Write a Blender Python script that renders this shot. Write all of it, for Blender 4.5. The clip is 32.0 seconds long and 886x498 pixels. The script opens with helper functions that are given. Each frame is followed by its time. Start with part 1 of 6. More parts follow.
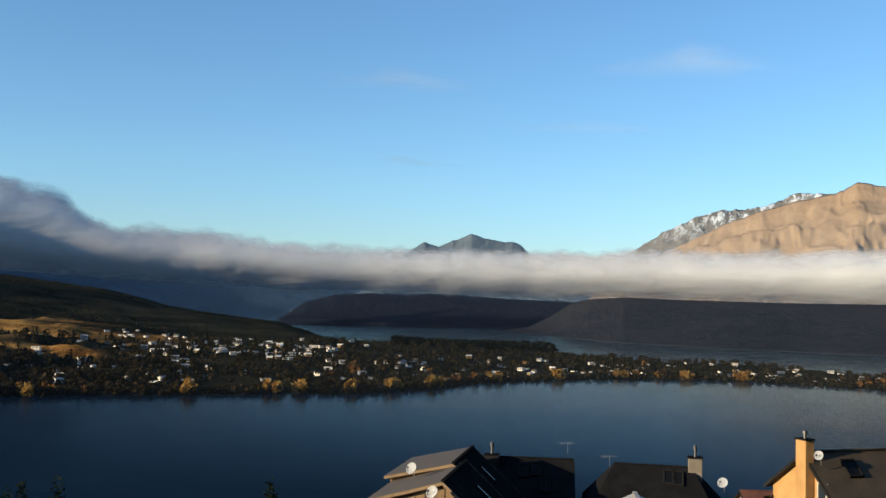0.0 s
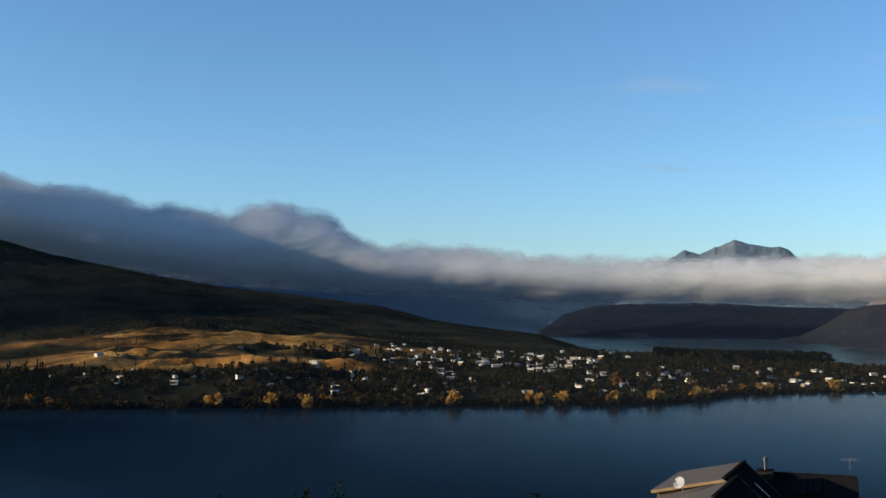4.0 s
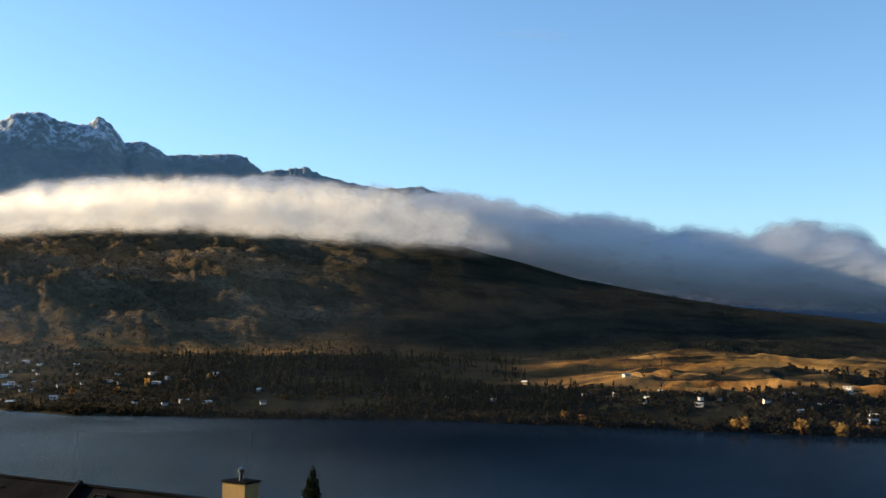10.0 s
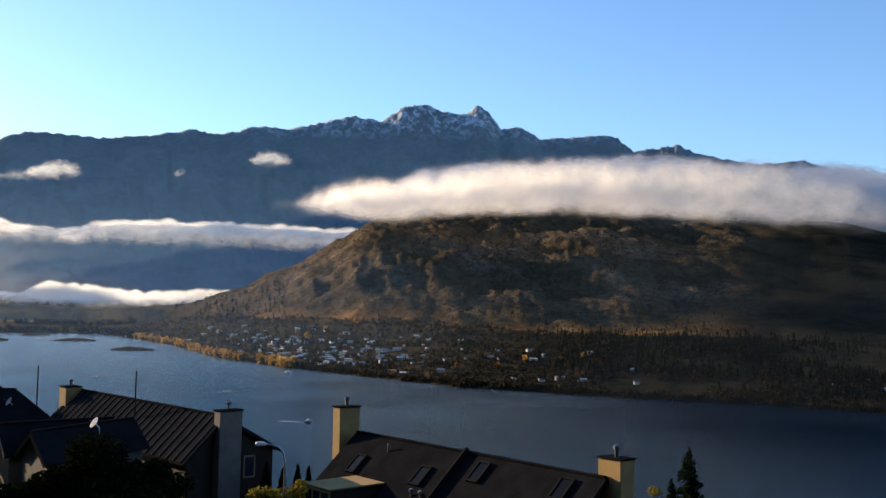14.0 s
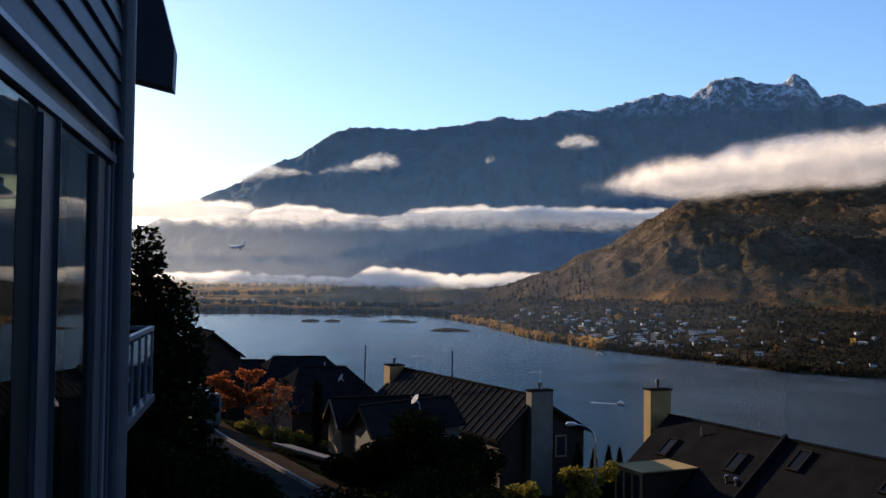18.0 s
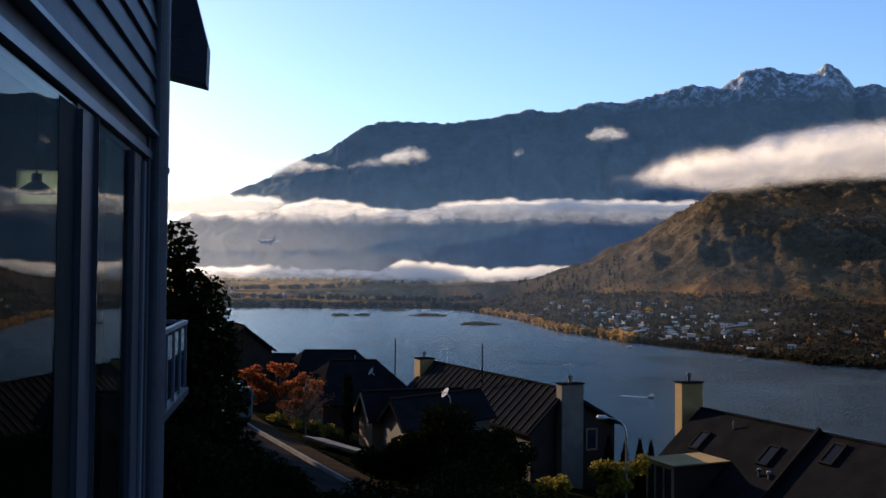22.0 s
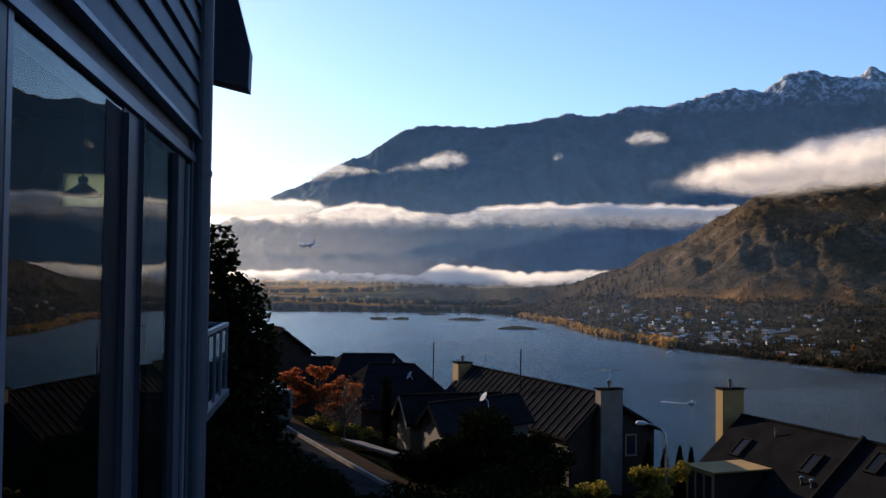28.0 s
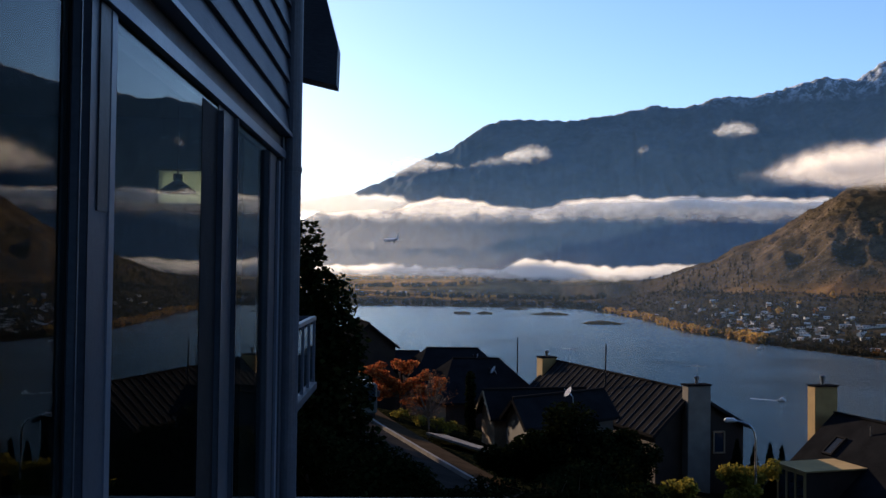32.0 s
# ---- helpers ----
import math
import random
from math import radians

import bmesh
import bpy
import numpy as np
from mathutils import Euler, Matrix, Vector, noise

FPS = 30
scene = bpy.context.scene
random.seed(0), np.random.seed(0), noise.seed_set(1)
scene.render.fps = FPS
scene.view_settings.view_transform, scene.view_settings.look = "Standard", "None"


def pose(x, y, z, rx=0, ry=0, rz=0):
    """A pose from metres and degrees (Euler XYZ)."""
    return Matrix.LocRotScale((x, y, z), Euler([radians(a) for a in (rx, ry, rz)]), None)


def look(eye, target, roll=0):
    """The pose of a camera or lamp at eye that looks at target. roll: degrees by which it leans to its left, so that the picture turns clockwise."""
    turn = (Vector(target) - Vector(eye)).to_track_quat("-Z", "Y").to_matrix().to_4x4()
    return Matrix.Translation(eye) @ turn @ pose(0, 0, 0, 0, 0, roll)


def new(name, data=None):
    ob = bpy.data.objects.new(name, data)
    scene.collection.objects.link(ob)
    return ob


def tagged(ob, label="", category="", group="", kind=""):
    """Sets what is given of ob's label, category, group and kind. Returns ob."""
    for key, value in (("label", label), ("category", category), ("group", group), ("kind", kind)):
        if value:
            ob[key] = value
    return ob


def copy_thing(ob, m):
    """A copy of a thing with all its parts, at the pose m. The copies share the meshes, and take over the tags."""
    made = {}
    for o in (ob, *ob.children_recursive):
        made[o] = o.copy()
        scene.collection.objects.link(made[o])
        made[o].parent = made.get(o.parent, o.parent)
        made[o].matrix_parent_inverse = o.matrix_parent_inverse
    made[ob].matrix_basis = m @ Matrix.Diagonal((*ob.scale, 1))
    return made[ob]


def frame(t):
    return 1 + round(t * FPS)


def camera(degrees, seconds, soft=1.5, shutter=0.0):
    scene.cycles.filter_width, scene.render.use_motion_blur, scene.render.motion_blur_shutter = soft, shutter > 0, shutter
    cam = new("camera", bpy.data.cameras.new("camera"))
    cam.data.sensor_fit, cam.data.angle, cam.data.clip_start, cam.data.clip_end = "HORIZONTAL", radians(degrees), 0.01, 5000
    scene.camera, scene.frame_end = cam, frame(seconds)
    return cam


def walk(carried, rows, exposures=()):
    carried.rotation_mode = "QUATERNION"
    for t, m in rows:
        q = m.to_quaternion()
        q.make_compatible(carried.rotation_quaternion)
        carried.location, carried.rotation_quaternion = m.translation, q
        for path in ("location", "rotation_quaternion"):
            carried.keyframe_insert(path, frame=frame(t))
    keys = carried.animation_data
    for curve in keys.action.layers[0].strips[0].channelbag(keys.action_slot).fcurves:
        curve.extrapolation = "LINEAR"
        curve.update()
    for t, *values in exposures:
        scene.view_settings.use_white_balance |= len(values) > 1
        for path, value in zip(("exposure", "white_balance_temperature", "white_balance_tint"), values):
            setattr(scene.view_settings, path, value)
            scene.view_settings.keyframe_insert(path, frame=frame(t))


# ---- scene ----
EYE = Vector((0.0, 0.0, 60.0))


def sight(yaw, pitch):
    """Unit vector; yaw clockwise from +y, pitch upwards, in degrees."""
    a, b = radians(yaw), radians(pitch)
    return Vector((math.sin(a) * math.cos(b), math.cos(a) * math.cos(b), math.sin(b)))


# time, yaw, pitch and roll of the hand-held pan, and the sway of the eye
LENS = 46.93
PATH = [
    (0, 60.43, 3.22, 1.49, 0.024, 0.006, 0.029), (0.5, 59.18, 2.33, 0.36, 0.014, 0.012, 0.025), (1, 56.98, 4.41, -0.14, 0.013, 0.004, 0.064),
    (1.5, 55.01, 3.94, 0.31, 0.004, 0.007, 0.070), (2, 52.73, 4.48, 0.43, -0.002, 0.004, 0.054), (2.5, 51.42, 3.78, 0.72, -0.014, 0.006, 0.032),
    (3, 49.48, 4.20, 0.34, -0.021, 0.012, 0.025), (3.5, 47.55, 3.91, 0.38, -0.024, 0.014, 0.027), (5.5, 41.24, 3.79, 0.18, -0.021, 0.015, 0.053),
    (6, 38.74, 3.67, 0.26, -0.021, 0.015, 0.060), (6.5, 36.41, 3.71, 0.37, -0.023, 0.018, 0.069), (7, 34.00, 3.46, 0.48, -0.024, 0.021, 0.080),
    (7.5, 31.89, 3.97, 0.63, -0.026, 0.025, 0.093), (8, 29.77, 4.03, 0.49, -0.037, 0.028, 0.091), (8.5, 26.92, 4.18, 0.88, -0.049, 0.032, 0.091),
    (9, 23.66, 4.31, 0.84, -0.071, 0.036, 0.089), (9.5, 20.82, 4.29, 0.62, -0.091, 0.038, 0.076), (10, 17.35, 4.63, 0.55, -0.099, 0.041, 0.073),
    (10.5, 13.70, 4.44, 0.70, -0.098, 0.039, 0.048), (11, 10.86, 4.64, 0.80, -0.105, 0.038, 0.050), (11.5, 8.48, 4.45, 0.71, -0.121, 0.031, 0.039),
    (12, 5.99, 4.37, 0.65, -0.138, 0.029, 0.023), (12.5, 3.76, 4.06, 1.02, -0.153, 0.023, -0.004), (13, 0.02, 2.91, 0.80, -0.156, 0.025, -0.015),
    (13.5, -1.56, 3.26, 1.15, -0.139, 0.031, -0.014), (15.5, -11.18, 2.61, 0.92, -0.110, 0.025, 0.007), (16, -13.58, 2.40, 1.24, -0.077, 0.022, -0.005),
    (16.5, -17.18, 2.25, 1.56, -0.017, 0.045, -0.017), (17, -19.41, 2.13, 1.03, 0.011, 0.018, -0.010), (17.5, -20.44, 2.12, 0.77, 0.033, 0.002, -0.005),
    (18, -20.56, 1.85, 0.78, 0.047, -0.007, -0.011), (18.5, -20.91, 2.02, 0.57, 0.046, -0.017, -0.011), (19, -21.18, 1.86, 0.51, 0.051, -0.032, -0.007),
    (19.5, -21.27, 1.48, 0.38, 0.054, -0.024, -0.017), (20, -21.76, 1.59, 0.26, 0.050, -0.019, -0.020), (20.5, -22.10, 1.57, 0.75, 0.051, -0.023, -0.019),
    (21, -22.17, 1.59, 0.38, 0.049, -0.023, -0.016), (21.5, -22.37, 1.75, 0.37, 0.046, -0.031, -0.016), (22, -22.20, 1.47, 0.55, 0.043, -0.040, -0.015),
    (22.5, -22.41, 1.59, 0.84, 0.040, -0.037, -0.015), (23, -22.54, 1.60, 0.73, 0.043, -0.039, -0.016), (23.5, -22.71, 1.60, 0.64, 0.045, -0.037, -0.018),
    (24, -23.22, 1.70, 0.59, 0.044, -0.040, -0.014), (24.5, -23.32, 1.67, 0.58, 0.047, -0.041, -0.015), (26.5, -23.81, 1.74, 0.84, 0.038, -0.043, -0.013),
    (27, -24.06, 1.79, 0.67, 0.047, -0.051, -0.016), (27.5, -24.14, 1.66, 0.67, 0.043, -0.063, -0.016), (28, -24.37, 1.68, 0.78, 0.044, -0.056, -0.023),
    (28.5, -24.12, 1.70, 0.91, 0.045, -0.067, -0.015), (29, -24.10, 1.65, 0.91, 0.046, -0.062, -0.020), (29.5, -24.87, 1.92, 0.75, 0.046, -0.066, -0.016),
    (30, -25.45, 1.85, 0.81, 0.039, -0.060, -0.020), (30.5, -26.49, 1.69, 1.07, 0.026, -0.063, -0.021), (31, -28.01, 1.50, 0.90, 0.023, -0.070, -0.022),
    (31.5, -29.03, 1.71, 0.67, 0.025, -0.081, -0.024), (32, -29.04, 1.31, 0.74, 0.027, -0.075, -0.024),
]
cam = camera(LENS, 32.0, 1.45)
walk(cam, [(t, look(EYE + Vector((dx, dy, dz)), EYE + Vector((dx, dy, dz)) + sight(y, p), r)) for t, y, p, r, dx, dy, dz in PATH], [(0, 0.64, 5350, 3), (3, 0.55, 5270, 4), (6, 0.6, 5280, 5), (7, 0.9, 5460, 5), (8, 0.98, 5530, 5), (10, 1.1, 5680, 6), (12, 1.04, 5540, 9), (13, 0.99, 5450, 13), (14, 0.92, 5430, 14), (16, 0.76, 5420, 16), (19, 0.68, 5400, 18), (32, 0.66, 5400, 19)])

# ---- light ----
SUN_AZ, SUN_EL = -57.0, 13.0
world = bpy.data.worlds.new("sky")
scene.world = world
world.use_nodes = True
wn = world.node_tree.nodes
sky = wn.new("ShaderNodeTexSky")
sky.sky_type = "NISHITA"
sky.sun_disc = False
sky.sun_elevation, sky.sun_rotation = radians(SUN_EL), radians(SUN_AZ)
sky.altitude, sky.air_density, sky.dust_density, sky.ozone_density = 300, 1.0, 0.4, 2.4
world.node_tree.links.new(sky.outputs[0], wn["Background"].inputs[0])
wn["Background"].inputs[1].default_value = 0.11
sun = new("sun", bpy.data.lights.new("sun", "SUN"))
sun.data.energy, sun.data.angle, sun.data.color = 4.7, radians(0.5), (1.0, 0.70, 0.38)
sun.matrix_world = look(sight(SUN_AZ, SUN_EL) * 900 + EYE, EYE)

# ---- materials ----
def principled(name):
    m = bpy.data.materials.new(name)
    m.use_nodes = True
    return m, m.node_tree, m.node_tree.nodes["Principled BSDF"]


def noise_node(nt, scale, detail=4.0, rough=0.55, dist=0.0, coord="Object", stretch=None):
    tc = nt.nodes.new("ShaderNodeTexCoord")
    n = nt.nodes.new("ShaderNodeTexNoise")
    n.inputs["Scale"].default_value, n.inputs["Detail"].default_value = scale, detail
    n.inputs["Roughness"].default_value, n.inputs["Distortion"].default_value = rough, dist
    out = tc.outputs[coord]
    if stretch:
        mp = nt.nodes.new("ShaderNodeMapping")
        mp.inputs["Scale"].default_value = stretch
        nt.links.new(out, mp.inputs["Vector"])
        out = mp.outputs[0]
    nt.links.new(out, n.inputs["Vector"])
    return n.outputs["Fac"]


def ramp_node(nt, fac, stops):
    r = nt.nodes.new("ShaderNodeValToRGB")
    el = r.color_ramp.elements
    while len(el) < len(stops):
        el.new(0.5)
    for e, (pos, c) in zip(el, stops):
        e.position, e.color = pos, (*c, 1) if len(c) == 3 else c
    nt.links.new(fac, r.inputs[0])
    return r.outputs[0]


def mix_node(nt, fac, a, b, kind="MIX"):
    m = nt.nodes.new("ShaderNodeMix")
    m.data_type, m.blend_type = "RGBA", kind
    for sock, val in ((m.inputs["Factor"], fac), (m.inputs["A"], a), (m.inputs["B"], b)):
        if isinstance(val, bpy.types.NodeSocket):
            nt.links.new(val, sock)
        elif isinstance(val, (int, float)):
            sock.default_value = val
        else:
            sock.default_value = (*val, 1)
    return m.outputs["Result"]


def bump_node(nt, height, strength, distance):
    b = nt.nodes.new("ShaderNodeBump")
    b.inputs["Strength"].default_value, b.inputs["Distance"].default_value = strength, distance
    nt.links.new(height, b.inputs["Height"])
    return b.outputs[0]


def surface(name, dark, light, grain=20.0, blotch=1.5, rough=0.7, metal=0.0, bump=0.3, depth=0.01, stretch=None, vary=0.0, spec=0.25):
    """Two colours mixed by a coarse stain and a fine grain, with relief."""
    m, nt, bsdf = principled(name)
    coarse, fine = noise_node(nt, blotch, 3), noise_node(nt, grain, 5, stretch=stretch)
    c1 = ramp_node(nt, fine, [(0.3, dark), (0.7, light)])
    c2 = ramp_node(nt, coarse, [(0.35, tuple(v * 0.75 for v in dark)), (0.65, light)])
    col = mix_node(nt, 0.45, c1, c2)
    if vary:
        info = nt.nodes.new("ShaderNodeObjectInfo")
        v = ramp_node(nt, info.outputs["Random"], [(0, (1 - vary,) * 3), (1, (1 + vary,) * 3)])
        col = mix_node(nt, 1.0, col, v, "MULTIPLY")
    nt.links.new(col, bsdf.inputs["Base Color"])
    nt.links.new(bump_node(nt, fine, bump, depth), bsdf.inputs["Normal"])
    nt.links.new(ramp_node(nt, coarse, [(0.2, (max(rough - 0.1, 0.02),) * 3), (0.8, (min(rough + 0.1, 1),) * 3)]), bsdf.inputs["Roughness"])
    bsdf.inputs["Metallic"].default_value = metal
    bsdf.inputs["Specular IOR Level"].default_value = spec
    return m


def leaf_material(name, a, b, c, scale=0.6, thin=0.35):
    m, nt, bsdf = principled(name)
    geo = nt.nodes.new("ShaderNodeNewGeometry")
    isl = ramp_node(nt, geo.outputs["Random Per Island"], [(0.0, a), (0.5, b), (1.0, c)])
    n = ramp_node(nt, noise_node(nt, scale, 3), [(0.3, (0.6, 0.6, 0.6)), (0.7, (1.2, 1.2, 1.2))])
    col = mix_node(nt, 1.0, isl, n, "MULTIPLY")
    nt.links.new(col, bsdf.inputs["Base Color"])
    bsdf.inputs["Roughness"].default_value = 0.75
    bsdf.inputs["Specular IOR Level"].default_value = 0.0
    trl, mx = nt.nodes.new("ShaderNodeBsdfTranslucent"), nt.nodes.new("ShaderNodeMixShader")
    nt.links.new(col, trl.inputs[0])
    mx.inputs[0].default_value = thin
    nt.links.new(bsdf.outputs[0], mx.inputs[1])
    nt.links.new(trl.outputs[0], mx.inputs[2])
    nt.links.new(mx.outputs[0], nt.nodes["Material Output"].inputs[0])
    return m


def land_material():
    """Tussock, scrub and rock on the hills; the cover attribute marks dry pasture, the rock attribute steep bluffs."""
    m, nt, bsdf = principled("hill_land")
    fine = noise_node(nt, 0.09, 8, 0.65)
    mid = noise_node(nt, 0.016, 6, 0.6, 0.4)
    big = noise_node(nt, 0.004, 4)
    at1 = nt.nodes.new("ShaderNodeAttribute")
    at1.attribute_name = "cover"
    at2 = nt.nodes.new("ShaderNodeAttribute")
    at2.attribute_name = "rock"
    scrub = ramp_node(nt, fine, [(0.36, (0.043, 0.036, 0.022)), (0.5, (0.083, 0.066, 0.039)), (0.66, (0.135, 0.1, 0.056))])
    tuss = ramp_node(nt, mid, [(0.38, (0.048, 0.039, 0.023)), (0.62, (0.122, 0.088, 0.046))])
    base = mix_node(nt, 0.5, scrub, tuss)
    rock = ramp_node(nt, fine, [(0.35, (0.07, 0.056, 0.04)), (0.65, (0.22, 0.165, 0.104))])
    base = mix_node(nt, at2.outputs["Fac"], base, rock)
    dry = ramp_node(nt, mid, [(0.36, (0.13, 0.06, 0.015)), (0.5, (0.42, 0.21, 0.05)), (0.64, (0.56, 0.32, 0.09))])
    dry = mix_node(nt, 0.1, dry, scrub)
    base = mix_node(nt, at1.outputs["Fac"], base, dry)
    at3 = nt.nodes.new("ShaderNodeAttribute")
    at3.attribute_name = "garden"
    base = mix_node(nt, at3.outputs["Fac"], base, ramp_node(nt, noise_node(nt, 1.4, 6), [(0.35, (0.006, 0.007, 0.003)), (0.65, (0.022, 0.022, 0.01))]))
    # dark scrub tone that also carries the hill's own shade
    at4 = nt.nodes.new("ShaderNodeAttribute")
    at4.attribute_name = "shaded_scrub"
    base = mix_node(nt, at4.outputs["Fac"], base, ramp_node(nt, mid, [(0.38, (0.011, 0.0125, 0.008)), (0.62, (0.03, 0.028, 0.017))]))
    shade = ramp_node(nt, big, [(0.35, (0.75, 0.78, 0.75)), (0.65, (1.2, 1.15, 1.1))])
    nt.links.new(mix_node(nt, 1.0, base, shade, "MULTIPLY"), bsdf.inputs["Base Color"])
    nt.links.new(bump_node(nt, fine, 1.0, 8.5), bsdf.inputs["Normal"])
    bsdf.inputs["Roughness"].default_value = 0.95
    bsdf.inputs["Specular IOR Level"].default_value = 0.0
    return m


def mountain_material(name, low, high, snow=0.0, snow_z=600.0, relief=25.0):
    m, nt, bsdf = principled(name)
    fine, mid = noise_node(nt, 0.035, 8, 0.7), noise_node(nt, 0.006, 6, 0.6, 0.5)
    rock = mix_node(nt, 0.5, ramp_node(nt, fine, [(0.35, low), (0.65, high)]), ramp_node(nt, mid, [(0.35, low), (0.65, high)]))
    geo = nt.nodes.new("ShaderNodeNewGeometry")
    sep, nrm = nt.nodes.new("ShaderNodeSeparateXYZ"), nt.nodes.new("ShaderNodeSeparateXYZ")
    nt.links.new(geo.outputs["Position"], sep.inputs[0])
    nt.links.new(geo.outputs["Normal"], nrm.inputs[0])
    if snow:
        mr = nt.nodes.new("ShaderNodeMapRange")
        mr.inputs["From Min"].default_value, mr.inputs["From Max"].default_value = snow_z, snow_z + 110
        nt.links.new(sep.outputs["Z"], mr.inputs["Value"])
        streak = ramp_node(nt, noise_node(nt, 0.03, 8, 0.75, stretch=(1, 1, 0.35)), [(0.48, (0, 0, 0)), (0.58, (1, 1, 1))])
        both = nt.nodes.new("ShaderNodeMath")
        both.operation = "MULTIPLY"
        nt.links.new(mr.outputs[0], both.inputs[0])
        nt.links.new(streak, both.inputs[1])
        sc = nt.nodes.new("ShaderNodeMath")
        sc.operation = "MULTIPLY"
        sc.inputs[1].default_value = snow
        nt.links.new(both.outputs[0], sc.inputs[0])
        rock = mix_node(nt, sc.outputs[0], rock, (0.62, 0.68, 0.76))
    nt.links.new(rock, bsdf.inputs["Base Color"])
    nt.links.new(bump_node(nt, fine, 1.0, relief), bsdf.inputs["Normal"])
    bsdf.inputs["Roughness"].default_value = 0.95
    bsdf.inputs["Specular IOR Level"].default_value = 0.0
    return m


def water_material():
    """Wind-ruffled deep water: dark body, with a sheen that grows towards the distance."""
    m = bpy.data.materials.new("lake_water")
    m.use_nodes = True
    nt = m.node_tree
    nt.nodes.remove(nt.nodes["Principled BSDF"])
    dif, gl, mx, fr, pw, sc = (nt.nodes.new("ShaderNode" + k) for k in ("BsdfDiffuse", "BsdfGlossy", "MixShader", "Fresnel", "Math", "Math"))
    nt.links.new(ramp_node(nt, noise_node(nt, 0.008, 5, 0.6, stretch=(1, 2.5, 1)), [(0.3, (0.0025, 0.0065, 0.013)), (0.7, (0.0045, 0.0105, 0.019))]), dif.inputs[0])
    gp, sp, mr = (nt.nodes.new("ShaderNode" + k) for k in ("NewGeometry", "SeparateXYZ", "MapRange"))
    nt.links.new(gp.outputs["Position"], sp.inputs[0])
    nt.links.new(sp.outputs["X"], mr.inputs["Value"])
    mr.interpolation_type = "SMOOTHSTEP"
    for key, val in (("From Min", -60), ("From Max", 240), ("To Min", 0.22), ("To Max", 0.11)):
        mr.inputs[key].default_value = val
    # reflection strength and tint are painted along x, dimmest near x 200
    x_share = nt.nodes.new("ShaderNodeMapRange")
    nt.links.new(sp.outputs["X"], x_share.inputs["Value"])
    x_share.inputs["From Min"].default_value, x_share.inputs["From Max"].default_value = -20, 980
    sheen_along_x = ramp_node(nt, x_share.outputs[0], [(0.0, (1.0,) * 3), (0.1, (0.85,) * 3), (0.15, (0.55,) * 3), (0.2, (0.27,) * 3), (0.28, (0.25,) * 3), (0.36, (0.36,) * 3), (0.45, (0.5,) * 3), (0.85, (0.9,) * 3)])
    nt.links.new(sheen_along_x, sc.inputs[1])
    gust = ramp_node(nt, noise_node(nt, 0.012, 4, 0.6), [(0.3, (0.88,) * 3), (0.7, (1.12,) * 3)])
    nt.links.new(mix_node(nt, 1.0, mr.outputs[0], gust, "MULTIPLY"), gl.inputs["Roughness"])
    nt.links.new(mix_node(nt, sheen_along_x, (0.62, 0.72, 0.98), (0.83, 0.97, 0.97)), gl.inputs[0])
    bmp = bump_node(nt, noise_node(nt, 0.5, 5, 0.6), 0.2, 0.3)
    nt.links.new(bmp, gl.inputs["Normal"])
    fr.inputs["IOR"].default_value = 1.33
    pw.operation, pw.inputs[1].default_value = "POWER", 2.0
    sc.operation = "MULTIPLY"
    for a, b in ((fr.outputs[0], pw.inputs[0]), (pw.outputs[0], sc.inputs[0]), (sc.outputs[0], mx.inputs[0]), (dif.outputs[0], mx.inputs[1]), (gl.outputs[0], mx.inputs[2]), (mx.outputs[0], nt.nodes["Material Output"].inputs[0])):
        nt.links.new(a, b)
    return m


